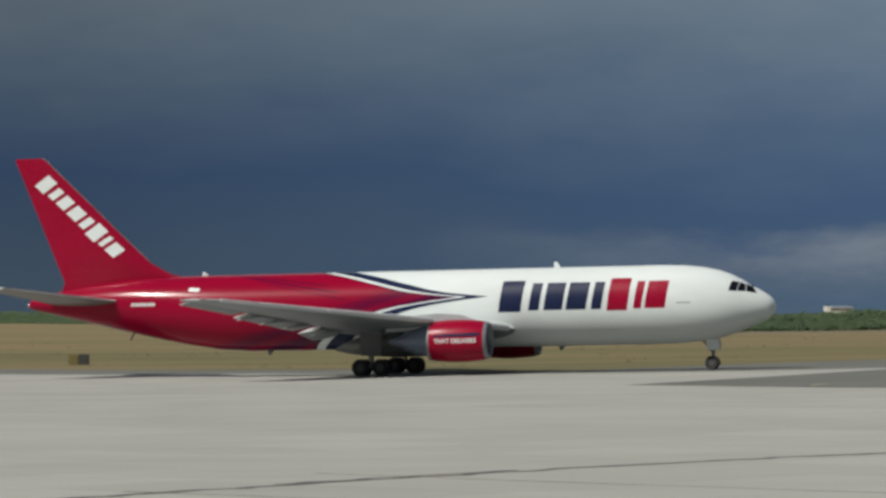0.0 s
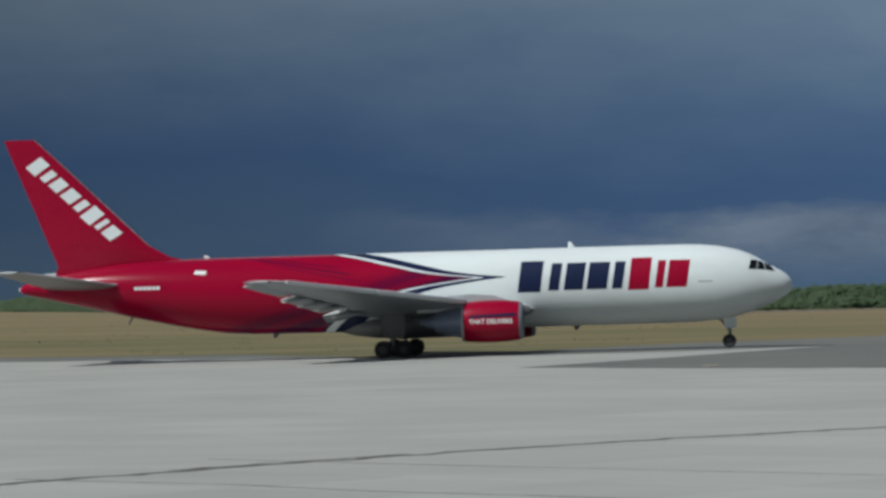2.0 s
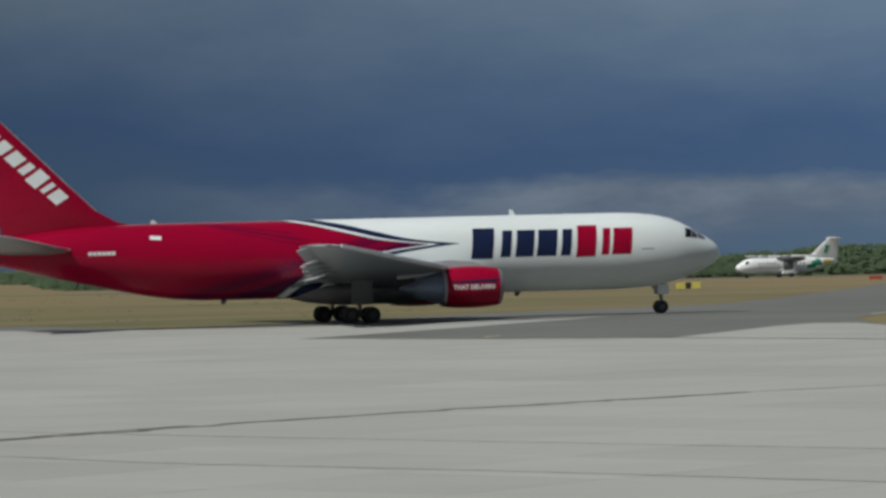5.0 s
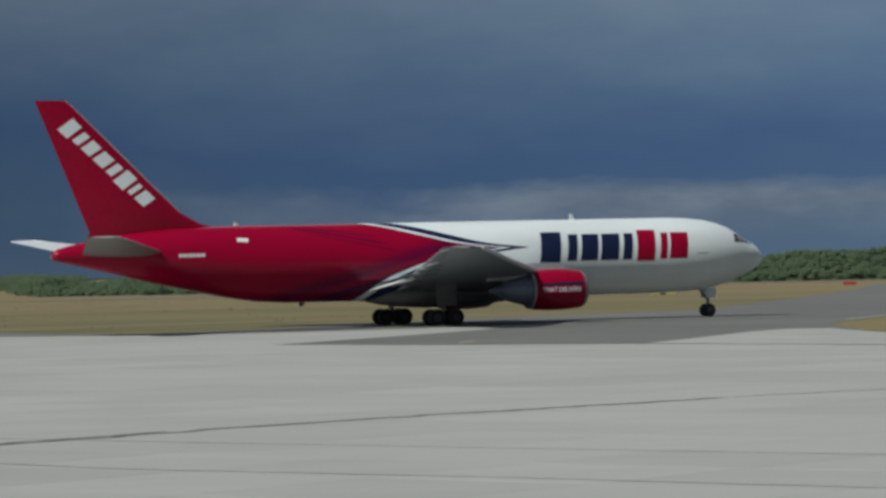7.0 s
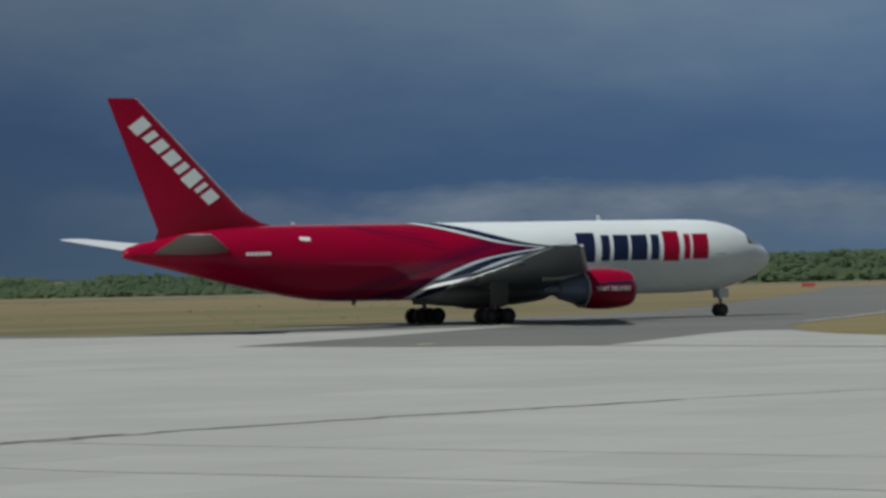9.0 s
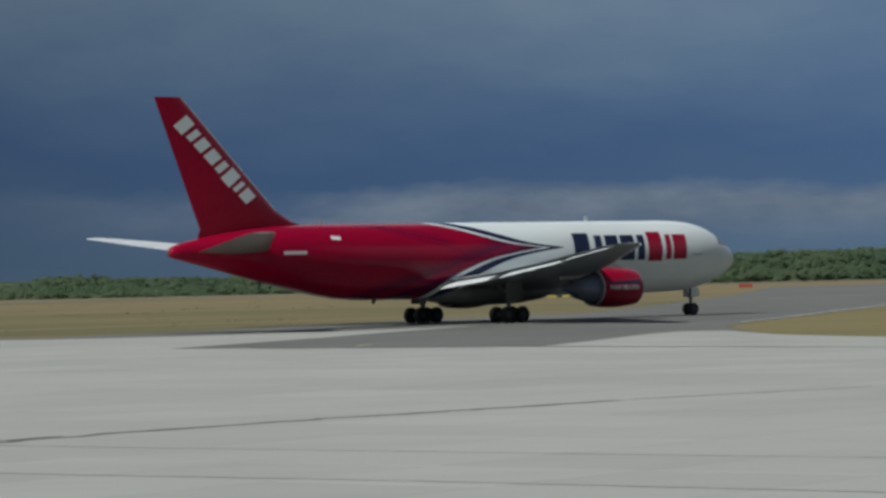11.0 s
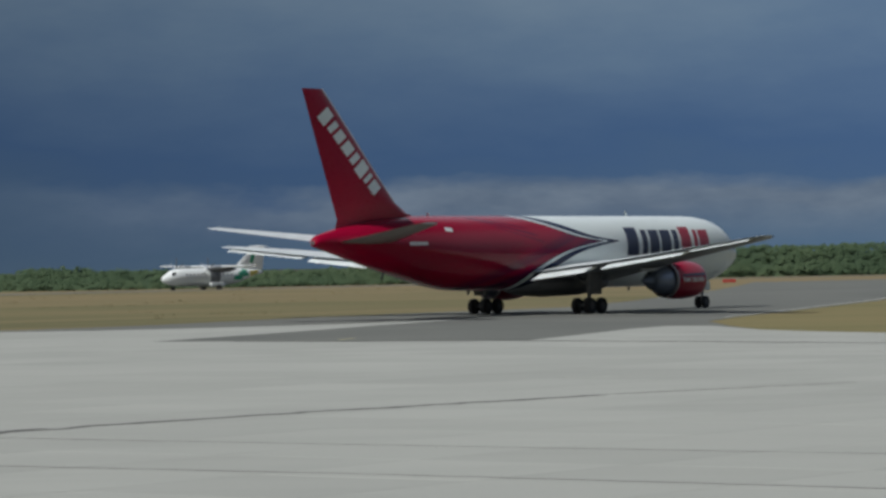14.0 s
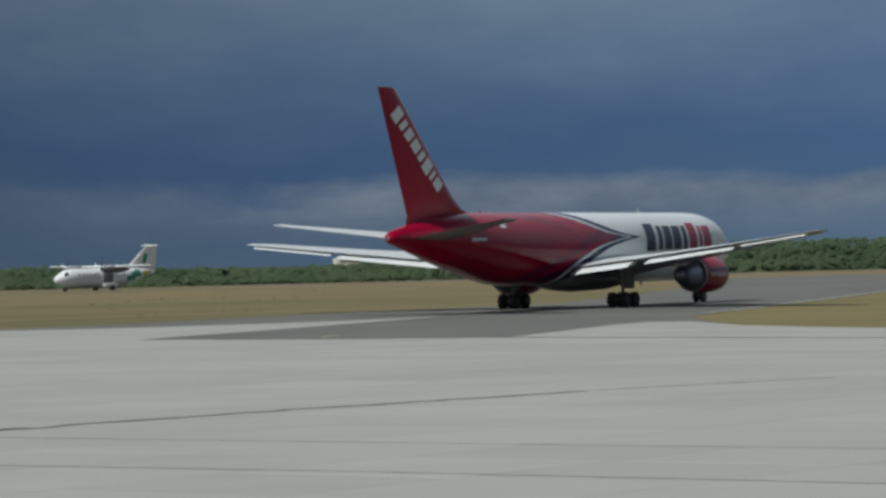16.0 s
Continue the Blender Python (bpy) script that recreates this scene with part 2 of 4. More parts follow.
# ---- mesh helpers ----
def mesh_of(name, verts, faces, material, smooth=False):
    me = bpy.data.meshes.new(name)
    me.from_pydata([tuple(v) for v in verts], [], faces)
    me.materials.append(material)
    if smooth:
        me.polygons.foreach_set("use_smooth", [True] * len(me.polygons))
    me.update()
    return me


def part(name, me, parent=None, label="", m=None):
    ob = new(name, me)
    ob.parent = parent
    if m is not None:
        ob.matrix_basis = m
    return tagged(ob, label)


def from_bm(name, bm, material, smooth=False):
    bmesh.ops.recalc_face_normals(bm, faces=bm.faces)
    me = bpy.data.meshes.new(name)
    bm.to_mesh(me)
    bm.free()
    me.materials.append(material)
    if smooth:
        me.polygons.foreach_set("use_smooth", [True] * len(me.polygons))
        me.set_sharp_from_angle(angle=radians(40))
    return me


def box(bm, cx, cy, cz, sx, sy, sz, bevel=0.0, m=None):
    got = bmesh.ops.create_cube(bm, size=1, matrix=(m or Matrix()) @ Matrix.Translation((cx, cy, cz)) @ Matrix.Diagonal((sx, sy, sz, 1)))
    if bevel:
        edges = {e for v in got["verts"] for e in v.link_edges}
        bmesh.ops.bevel(bm, geom=list(edges), offset=bevel, segments=2, affect="EDGES")


def tube(bm, a, b, r1, r2=None, sides=14):
    a, b = Vector(a), Vector(b)
    m = Matrix.Translation((a + b) / 2) @ (b - a).to_track_quat("Z", "Y").to_matrix().to_4x4()
    bmesh.ops.create_cone(bm, cap_ends=True, segments=sides, radius1=r1, radius2=r1 if r2 is None else r2, depth=(b - a).length, matrix=m)


def lathe(profile, sides=40, axis="x", closed=False):
    """Vertices and faces of a turned body; profile: (along, radius)."""
    verts, faces = [], []
    for a, r in profile:
        for k in range(sides):
            w = 2 * math.pi * k / sides
            c, s = r * math.cos(w), r * math.sin(w)
            verts.append((a, c, s) if axis == "x" else (c, a, s))
    rows = len(profile)
    for i in range(rows if closed else rows - 1):
        j = (i + 1) % rows
        for k in range(sides):
            l = (k + 1) % sides
            faces.append((i * sides + k, i * sides + l, j * sides + l, j * sides + k))
    return verts, faces


def turned(name, profile, material, sides=40, axis="x", closed=False, caps=False):
    verts, faces = lathe(profile, sides, axis, closed)
    if caps:
        faces.append(tuple(range(sides)))
        faces.append(tuple(range((len(profile) - 1) * sides, len(profile) * sides)))
    bm = bmesh.new()
    me = mesh_of(name, verts, faces, material)
    bm.from_mesh(me)
    bpy.data.meshes.remove(me)
    return from_bm(name, bm, material, True)


FOIL = [(1.0, 0.0), (0.85, 0.022), (0.65, 0.043), (0.45, 0.055), (0.3, 0.058), (0.18, 0.052), (0.08, 0.038), (0.025, 0.022), (0.0, 0.0)]


def foil_loft(name, sections, material, upright=False, material_shade=None):
    """A wing lofted over sections (leading edge x, y, z, chord, thickness ratio); upright: thickness across y, span along z."""
    ring = [(a, b) for a, b in FOIL] + [(a, -b) for a, b in FOIL[-2:0:-1]]
    verts, faces, k = [], [], len(ring)
    for x, y, z, chord, thick in sections:
        for a, b in ring:
            off = b * chord * thick / 0.116
            verts.append((x - a * chord, y + off, z) if upright else (x - a * chord, y, z + off))
    for i in range(len(sections) - 1):
        for j in range(k):
            l = (j + 1) % k
            faces.append((i * k + j, i * k + l, (i + 1) * k + l, (i + 1) * k + j))
    faces.append(tuple(range(k)))
    faces.append(tuple(range((len(sections) - 1) * k, len(sections) * k)))
    bm = bmesh.new()
    me = mesh_of(name, verts, faces, material)
    bm.from_mesh(me)
    bpy.data.meshes.remove(me)
    me = from_bm(name, bm, material, True)
    if material_shade is not None:  # darker underside colour that stands in for its shade
        me.materials.append(material_shade)
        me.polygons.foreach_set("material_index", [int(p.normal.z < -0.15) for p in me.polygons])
    return me


# ---- the large structure ----
def lie(x, y):
    """Height of the airfield: level, but for a shallow dip of the pavement towards the left, behind the apron."""
    u = min(52.0, max(0.0, 14.5 - x))
    fall = u * u / 34 if u < 17 else u - 8.5
    a, b = max(0.0, min(1.0, (y - 130) / 105)), max(0.0, min(1.0, (430 - y) / 150))
    return -0.012 * fall * a * a * (3 - 2 * a) * b * b * (3 - 2 * b)


def settle(bm):
    """Cuts a flat sheet into strips and lets it follow the lie of the land."""
    for k in range(-60, 18, 4):
        bmesh.ops.bisect_plane(bm, geom=bm.verts[:] + bm.edges[:] + bm.faces[:], plane_co=(k, 0, 0), plane_no=(1, 0, 0))
    for k in range(130, 431, 12):
        bmesh.ops.bisect_plane(bm, geom=bm.verts[:] + bm.edges[:] + bm.faces[:], plane_co=(0, k, 0), plane_no=(0, 1, 0))
    for v in bm.verts:
        v.co.z += lie(v.co.x, v.co.y)


def sheet(name, outline, z, thick, material, label, kind="structure", grid=0):
    """A flat slab with a straight-sided outline."""
    bm = bmesh.new()
    low = [bm.verts.new((x, y, z - thick)) for x, y in outline]
    top = [bm.verts.new((x, y, z)) for x, y in outline]
    k = len(outline)
    bm.faces.new(top)
    bm.faces.new(low[::-1])
    for i in range(k):
        bm.faces.new((low[i], low[(i + 1) % k], top[(i + 1) % k], top[i]))
    settle(bm)
    ob = new(name, from_bm(name, bm, material))
    return tagged(ob, label, name.replace("_", " "), kind=kind)


def build_ground():
    """One sheet of grassland to the horizon, gently uneven away from the pavement."""
    xs = [-4600, -2500, -1400, -800] + list(range(-500, -70, 25)) + list(range(-70, 20, 4)) + list(range(25, 501, 25)) + [800, 1400, 2500, 4600]
    ys = [-4600, -2000, -600, -200, 0, 100] + list(range(130, 431, 12)) + list(range(450, 801, 25)) + [1000, 1400, 2200, 3200, 4600]
    verts = [(x, y, lie(x, y) - 0.012 - 0.012 * (noise.noise(Vector((x * 0.02, y * 0.02, 0))) + 1)) for y in ys for x in xs]
    k = len(xs)
    faces = [(j * k + i, j * k + i + 1, (j + 1) * k + i + 1, (j + 1) * k + i) for j in range(len(ys) - 1) for i in range(k - 1)]
    ob = new("ground", mesh_of("ground", verts, faces, grass_ground, True))
    tagged(ob, "dry yellow-brown airfield grass beside the taxiway", "grass field", kind="structure")


build_ground()

# asphalt of the taxiway, from the apron's edge away to the runway
TAXI = [(-62, 216), (30, 130), (28.0, 175), (24.6, 183), (22.3, 190.5), (21.9, 203), (22.4, 219), (25.5, 233), (31, 252), (37, 274), (45.3, 304), (57, 350), (74, 410), (98, 490), (128, 560),
        (128, 585), (90, 588), (66, 572), (54, 490), (44.5, 430), (35, 380), (27, 335), (19, 298), (9, 283), (5, 279), (-1.5, 272), (-6, 266.5), (-11, 259), (-17, 253), (-23, 250), (-30, 262), (-36, 277),
        (-45, 279), (-55, 282), (-66, 291), (-90, 310)]
taxiway = sheet("taxiway", TAXI, -0.005, 0.25, taxi_asphalt, "worn grey asphalt taxiway curving away from the apron")
tagged(taxiway, category="road")
# the mown verge in the bend between apron and taxiway
VERGE = [(22.0, 203), (22.4, 190.5), (24.7, 183.2), (28.1, 175.1), (60.1, 147.2), (140, 90), (140, 350), (57.1, 350), (45.4, 304), (37.1, 274), (31.1, 252), (25.6, 233), (22.5, 219)]
verge = sheet("verge", VERGE, -0.009, 0.1, verge_grass, "mown yellow-green grass verge in the bend of the taxiway")
tagged(verge, category="grass verge")
# the far runway on which the small aircraft rolls
runway = sheet("runway", [(-70, 576), (-56, 564), (-6, 618), (32, 653), (66, 676), (112, 699), (106, 713), (60, 690), (22, 668), (-16, 632)], 0.0, 0.3, taxi_asphalt, "distant asphalt runway running obliquely across the grass")
tagged(runway, category="runway")


def build_apron():
    """Concrete apron: slabs on a filler bed, set at an angle to the view."""
    edge = [(-10.4, 192.5), (-7.9, 200), (-4.6, 209), (-1.5, 217), (2, 227), (5.8, 237), (8.2, 244), (4.7, 239.5), (1.7, 237.5), (-3.5, 236.5), (-7.3, 237), (-11.5, 237), (-17, 239), (-23, 243),
            (-32, 254), (-41, 261.5), (-49, 260.5), (-58, 263), (-90, 285), (-260, 330), (-260, -120), (160, -120), (160, 60)]
    near = [(-5.8, 187.2), (0.05, 179.9), (9, 174.6), (11.7, 183.5), (13.8, 191), (16, 199), (18.5, 205), (21, 204), (22.2, 191), (24.5, 183), (28, 175), (60, 147), (160, 60)]
    # the main sheet ends on the long joint between the wedge of asphalt and the apron
    outline = edge[:] + near[::-1][1:]
    bed = sheet("apron", outline, 0.002, 0.2, slab_concrete, "pale worn concrete airport apron laid in square slabs")
    tagged(bed, category="pavement")
    turn = radians(-38)
    u, v = Vector((math.cos(turn), math.sin(turn))), Vector((-math.sin(turn), math.cos(turn)))
    side, gap, base = 5.0, 0.035, Vector((2.5, 176.5))

    def inside(p):
        hit = False
        for (x1, y1), (x2, y2) in zip(outline, outline[1:] + outline[:1]):
            if (y1 > p.y) != (y2 > p.y) and p.x < (x2 - x1) * (p.y - y1) / (y2 - y1) + x1:
                hit = not hit
        return hit

    def clipped(i, j):
        """The slab's corners, or nothing where it lies off the apron."""
        c = [base + u * ((i + a) * side + s * gap / 2) + v * ((j + b) * side + w * gap / 2) for a, b, s, w in ((0, 0, 1, 1), (1, 0, -1, 1), (1, 1, -1, -1), (0, 1, 1, -1))]
        return c if all(inside(p) for p in c) else None

    bm = bmesh.new()
    box(bm, 0, 0, 0, side - gap, side - gap, 0.02)
    bmesh.ops.bevel(bm, geom=[e for e in bm.edges if all(x.co.z > 0 for x in e.verts)], offset=0.012, segments=1, affect="EDGES")
    slab_mesh = from_bm("slab", bm, slab_concrete)
    count, verts, faces = 0, [], []
    cells = []
    for i in range(-48, 30):
        for j in range(-52, 34):
            c = clipped(i, j)
            if c:
                mid = (c[0] + c[2]) / 2
                cells.append((abs(mid.x + 3) * 2.0 + abs(mid.y - 78), mid, c))
    cells.sort(key=lambda e: e[0])
    for _, mid, c in cells:
        if count < 300 and mid.y > 48:
            ob = part("slab", slab_mesh, bed, "", Matrix.Translation((mid.x, mid.y, lie(mid.x, mid.y) - 0.003 + random.uniform(-0.002, 0.002))) @ Matrix.Rotation(turn, 4, "Z"))
            count += 1
        else:
            k, z = len(verts), 0.0065 + random.uniform(-0.002, 0.002)
            verts += [(p.x, p.y, lie(p.x, p.y) + z) for p in c] + [(p.x, p.y, lie(p.x, p.y) + 0.001) for p in c]
            faces += [(k, k + 1, k + 2, k + 3)] + [(k + a, k + 4 + a, k + 4 + (a + 1) % 4, k + (a + 1) % 4) for a in range(4)]
    rest = part("slab_field", mesh_of("slab_field", verts, faces, far_concrete), bed, "farther concrete slabs of the apron")
    tagged(rest, kind="stuff")
    return bed


apron = build_apron()


def ribbon(name, points, width, z, material, parent, label, rough=0.3, seed=1):
    """A thin uneven strip along a line of points, lying on the pavement."""
    rnd = random.Random(seed)
    line = []
    for (x1, y1), (x2, y2) in zip(points, points[1:]):
        k = max(2, int(math.hypot(x2 - x1, y2 - y1) / 0.6))
        line += [Vector((x1 + (x2 - x1) * a / k, y1 + (y2 - y1) * a / k)) for a in range(k)]
    line.append(Vector(points[-1]))
    verts, faces = [], []
    for i, p in enumerate(line):
        d = (line[min(i + 1, len(line) - 1)] - line[max(i - 1, 0)]).normalized()
        side = Vector((-d.y, d.x))
        p = p + side * rnd.uniform(-1, 1) * rough * width
        for s in (-1, 1):
            q = p + side * s * width * 0.5 * (1 + rnd.uniform(-rough, rough))
            verts.append((q.x, q.y, z + lie(q.x, q.y)))
        for s in (-1, 1):
            verts.append((verts[-2][0], verts[-2][1], verts[-2][2] - 0.006))
    for i in range(len(line) - 1):
        a, b = i * 4, i * 4 + 4
        faces += [(a, a + 1, b + 1, b), (a, b, b + 2, a + 2), (a + 1, a + 3, b + 3, b + 1)]
    return part(name, mesh_of(name, verts, faces, material), parent, label)


ribbon("sealed_crack", [(-17.6, 70.9), (-13.5, 76.6), (-11.2, 79.9), (-8.8, 83.4), (-6.1, 87.0), (-3.2, 90.6), (0.0, 94.1), (3.4, 97.4), (7.3, 101.4)], 0.42, 0.013, tar, apron, "dark tar-sealed crack across the slabs", 0.5, 3)
ribbon("hairline_crack", [(7.6, 101.8), (11.0, 104.5), (15.5, 108.0)], 0.14, 0.013, joint_filler, apron, "faint crack running on across the slabs", 0.6, 14)
ribbon("sealed_crack", [(-12.2, 79.6), (-7.2, 86.2)], 0.2, 0.0125, tar, apron, "dark tar-sealed crack across the slabs", 0.6, 4)
ribbon("expansion_joint", [(-15, 76.5), (-9.7, 73.0), (-6.6, 69.9), (1, 64.6), (9, 58.2), (14, 54)], 0.09, 0.0125, tar, apron, "dark tar-sealed joint between slabs", 0.5, 5)
ribbon("expansion_joint", [(-12, 85), (-5.9, 80.3), (2, 74.5), (10.4, 68.6), (16, 64)], 0.07, 0.0125, tar, apron, "dark tar-sealed joint between slabs", 0.5, 6)
ribbon("edge_joint", [(-5.8, 187.0), (0.05, 179.7), (8.6, 173.6), (16.2, 164.8), (22.8, 157), (40, 143)], 0.4, 0.022, tar, apron, "dark weathered joint along the edge of the apron", 0.35, 7)
ribbon("pale_patch", [(7.2, 118.0), (8.9, 117.2)], 0.5, 0.0125, slab_concrete, apron, "pale repair strip", 0.4, 8)
ribbon("taxi_line", [(-0.2, 184.6), (0.05, 186.4), (0.45, 188.4)], 0.3, 0.008, yellow_line, taxiway, "faded yellow taxi line", 0.3, 9)
ribbon("edge_stripe", [(25.0, 233.5), (30.3, 252), (36.2, 274.2), (44.4, 304), (56, 349), (73, 409)], 0.45, 0.008, far_concrete, taxiway, "pale worn stripe along the taxiway's edge", 0.3, 10)


def build_storm():
    """A far curved wall of cloud over the horizon, all round the view."""
    verts, faces, n, rows = [], [], 72, 10
    for j in range(rows + 1):
        h = j / rows
        for i in range(n + 1):
            a = radians(-95 + 190 * i / n)
            r = 4300 - 1900 * h * h
            verts.append((r * math.sin(a), r * math.cos(a), -30 + 1500 * h))
    for j in range(rows):
        for i in range(n):
            a = j * (n + 1) + i
            faces.append((a, a + 1, a + n + 2, a + n + 1))
    ob = new("backdrop", mesh_of("backdrop", verts, faces, storm_cloud, True))
    tagged(ob, "dark blue-grey storm clouds with a paler bank low down", "storm clouds", kind="structure")


build_storm()


# ---- woods along the far side ----
def build_woods():
    """A belt of scrub wood: sprays of leaves in clumps at all heights, low growth in front and taller behind."""
    rng = np.random.default_rng(5)
    verts, faces = [], []
    line = [(-700, 2650), (-430, 1950), (-265, 1450), (-118, 960), (-76, 660), (-40, 652), (0, 678), (60, 724), (130, 748), (260, 770), (420, 790)]
    for (x1, y1), (x2, y2) in zip(line, line[1:]):
        far = (y1 + y2) / 2 / 715
        for _ in range(int(math.hypot(x2 - x1, y2 - y1) / far * 24)):
            a = rng.random()
            x, y = x1 + (x2 - x1) * a, y1 + (y2 - y1) * a
            depth = rng.random() * 30
            bump = 0.5 + 0.55 * noise.noise(Vector((x * 0.03 / far, 3.1, 0))) + 0.45 * noise.noise(Vector((x * 0.09 / far, 9.7, 0)))
            tall = 2.0 + 2.2 * bump + 0.3 + min(3.0, max(0, x + 10) * 0.029)
            top = tall * (0.28 + 0.72 * min(1.0, depth / 15)) * (1 + 0.55 * (far - 1))
            r = (0.35 + 0.55 * rng.random()) * (1 + 0.5 * (far - 1))
            z = max(0.25 * r, (top - r) * (1 - 0.75 * rng.random() ** 1.7) + 0.5 * rng.random() ** 5)
            x, y = x + rng.normal() * 2, y + depth
            # leaf sprays all over it, turned outwards and up
            k = 36
            way = rng.normal(size=(k, 3))
            way[:, 2] = np.abs(way[:, 2]) - 0.35
            way[:, 1] -= 0.3
            way /= np.linalg.norm(way, axis=1)[:, None]
            p = np.array((x, y, z)) + way * r * (0.35 + 0.8 * rng.random((k, 1)) ** 0.6) * np.array((1.2, 1.2, 0.9))
            p[:, 2] = np.maximum(p[:, 2], 0.02)
            face = way * 0.5 + np.array((-0.3, -0.55, 0.75)) + rng.normal(size=(k, 3)) * 0.2
            face /= np.linalg.norm(face, axis=1)[:, None]
            a1 = np.cross(face, rng.normal(size=(k, 3)))
            a1 *= (0.13 + 0.1 * r) * (0.6 + 0.8 * rng.random((k, 1))) / np.linalg.norm(a1, axis=1)[:, None]
            b1 = np.cross(face, a1) * (0.6 + 0.6 * rng.random((k, 1)))
            base = len(verts)
            verts.extend(map(tuple, np.stack([p - a1, p + b1, p + a1, p - b1 * 0.8], axis=1).reshape(-1, 3)))
            faces.extend((base + 4 * i, base + 4 * i + 1, base + 4 * i + 2, base + 4 * i + 3) for i in range(k))
        # the dense inside of the belt, an uneven bank
        n = max(2, int(math.hypot(x2 - x1, y2 - y1) / 2.0))
        base = len(verts)
        for i in range(n + 1):
            x, y = x1 + (x2 - x1) * i / n, y1 + (y2 - y1) * i / n
            bump = 0.5 + 0.55 * noise.noise(Vector((x * 0.03 / far, 3.1, 0))) + 0.45 * noise.noise(Vector((x * 0.09 / far, 9.7, 0)))
            tall = (2.0 + 2.2 * bump + 0.3 + min(3.0, max(0, x + 10) * 0.029)) * (1 + 0.55 * (far - 1))
            for depth, up in ((0.5, -0.02), (2.0, 0.16), (5, 0.34), (9, 0.5), (14, 0.74), (22, 0.8), (34, -0.02)):
                w = 0.75 + 0.4 * rng.random()
                verts.append((x + rng.normal() * 0.4, y + depth + rng.normal() * 0.5, tall * up * w if up > 0 else -0.05))
        faces.extend((base + 7 * i + j, base + 7 * i + j + 7, base + 7 * i + j + 8, base + 7 * i + j + 1) for i in range(n) for j in range(6))
    me = bpy.data.meshes.new("scrub_wood")
    me.from_pydata(verts, [], faces)
    me.materials.append(scrub_leaves)
    me.polygons.foreach_set("use_smooth", [True] * len(me.polygons))
    ob = new("scrub_wood", me)
    tagged(ob, "low dense green scrub woodland beyond the airfield grass", "woodland", kind="stuff")


build_woods()


def build_grass():
    """Tufts of dry grass along the pavement's edges and out over the field."""
    rng = np.random.default_rng(8)
    edge_far = [(-90, 311), (-66, 292), (-55, 283), (-45, 280), (-36, 278), (-30, 263), (-23, 251), (-17, 254), (-11, 260), (-6, 267.5), (-1.5, 273), (9, 284), (19, 299), (27, 336), (35, 381)]
    edge_near = [(24.9, 183.4), (22.6, 191), (22.2, 203), (22.7, 219), (25.8, 233), (31.3, 252), (37.5, 274), (45.8, 304), (57.5, 350)]
    spots = []
    for line, sx, sy in ((edge_far, 0.0, 1.0), (edge_near, 1.0, -0.12)):
        for (x1, y1), (x2, y2) in zip(line, line[1:]):
            for _ in range(int(math.hypot(x2 - x1, y2 - y1) * 1.5)):
                a, b = rng.random(), rng.random() ** 2 * 2.5 + 0.05
                spots.append((x1 + (x2 - x1) * a + sx * b, y1 + (y2 - y1) * a + sy * b, 0.03 + 0.05 * rng.random()))
    # scattered weeds out on the field
    for _ in range(130):
        y = 285 + 290 * rng.random()
        x = y * (-0.23 + 0.36 * rng.random())
        if x < 0.1 * (y - 250) - 8:
            for _ in range(3):
                spots.append((x + rng.normal() * 1.2, y + rng.normal() * 0.6, 0.12 + 0.14 * rng.random()))
    verts, faces = [], []
    for x, y, h in spots:
        for _ in range(5):
            a, base = rng.random() * 6.28, len(verts)
            w, lean = 0.03 + 0.05 * rng.random(), rng.normal() * 0.5 * h
            px, py = x + rng.normal() * 0.18, y + rng.normal() * 0.18
            c, s, low = math.cos(a) * w, math.sin(a) * w, lie(px, py)
            verts += [(px - c, py - s, low - 0.16), (px + c, py + s, low - 0.16), (px + lean, py + lean * 0.5, low + h * (0.6 + 0.6 * rng.random()) - 0.05)]
            faces.append((base, base + 1, base + 2))
    me = bpy.data.meshes.new("grass")
    me.from_pydata(verts, [], faces)
    me.materials.append(grass_blades)
    tagged(new("grass", me), "tufts of dry yellow grass fringing the pavement", "grass", kind="stuff")


build_grass()


# ---- the cargo aircraft ----
# stations of the hull: x, top, bottom, half width (main wheels at x = 0, ground at z = 0)
HULL = [(27.2, 4.34, 4.12, 0.11), (27.15, 4.5, 3.95, 0.27), (27.03, 4.72, 3.74, 0.48), (26.8, 4.95, 3.54, 0.72), (26.5, 5.17, 3.36, 0.93), (26.1, 5.4, 3.15, 1.15), (25.5, 5.72, 2.88, 1.44),
        (24.9, 6.12, 2.66, 1.70), (24.3, 6.44, 2.43, 1.90), (23.5, 6.75, 2.19, 2.12), (22.3, 7.02, 1.97, 2.33), (21.0, 7.16, 1.86, 2.46), (19.5, 7.21, 1.81, 2.515),
        (12.0, 7.21, 1.80, 2.515), (4.0, 7.21, 1.80, 2.515), (-4.0, 7.21, 1.80, 2.515), (-10.0, 7.21, 1.83, 2.515), (-12.0, 7.21, 1.96, 2.50), (-14.0, 7.20, 2.26, 2.42), (-16.0, 7.17, 2.66, 2.27),
        (-18.0, 7.09, 3.10, 2.04), (-20.0, 6.93, 3.56, 1.74), (-22.0, 6.66, 4.05, 1.36), (-24.0, 6.30, 4.52, 0.94), (-25.3, 6.04, 4.82, 0.68), (-26.0, 5.84, 4.98, 0.50), (-26.3, 5.68, 5.08, 0.36), (-26.45, 5.52, 5.18, 0.2)]


def hull_at(x):
    for a, b in zip(HULL, HULL[1:]):
        if b[0] <= x <= a[0]:
            f = (a[0] - x) / (a[0] - b[0])
            return [p + (q - p) * f for p, q in zip(a[1:], b[1:])]
    return HULL[0][1:] if x > HULL[0][0] else HULL[-1][1:]


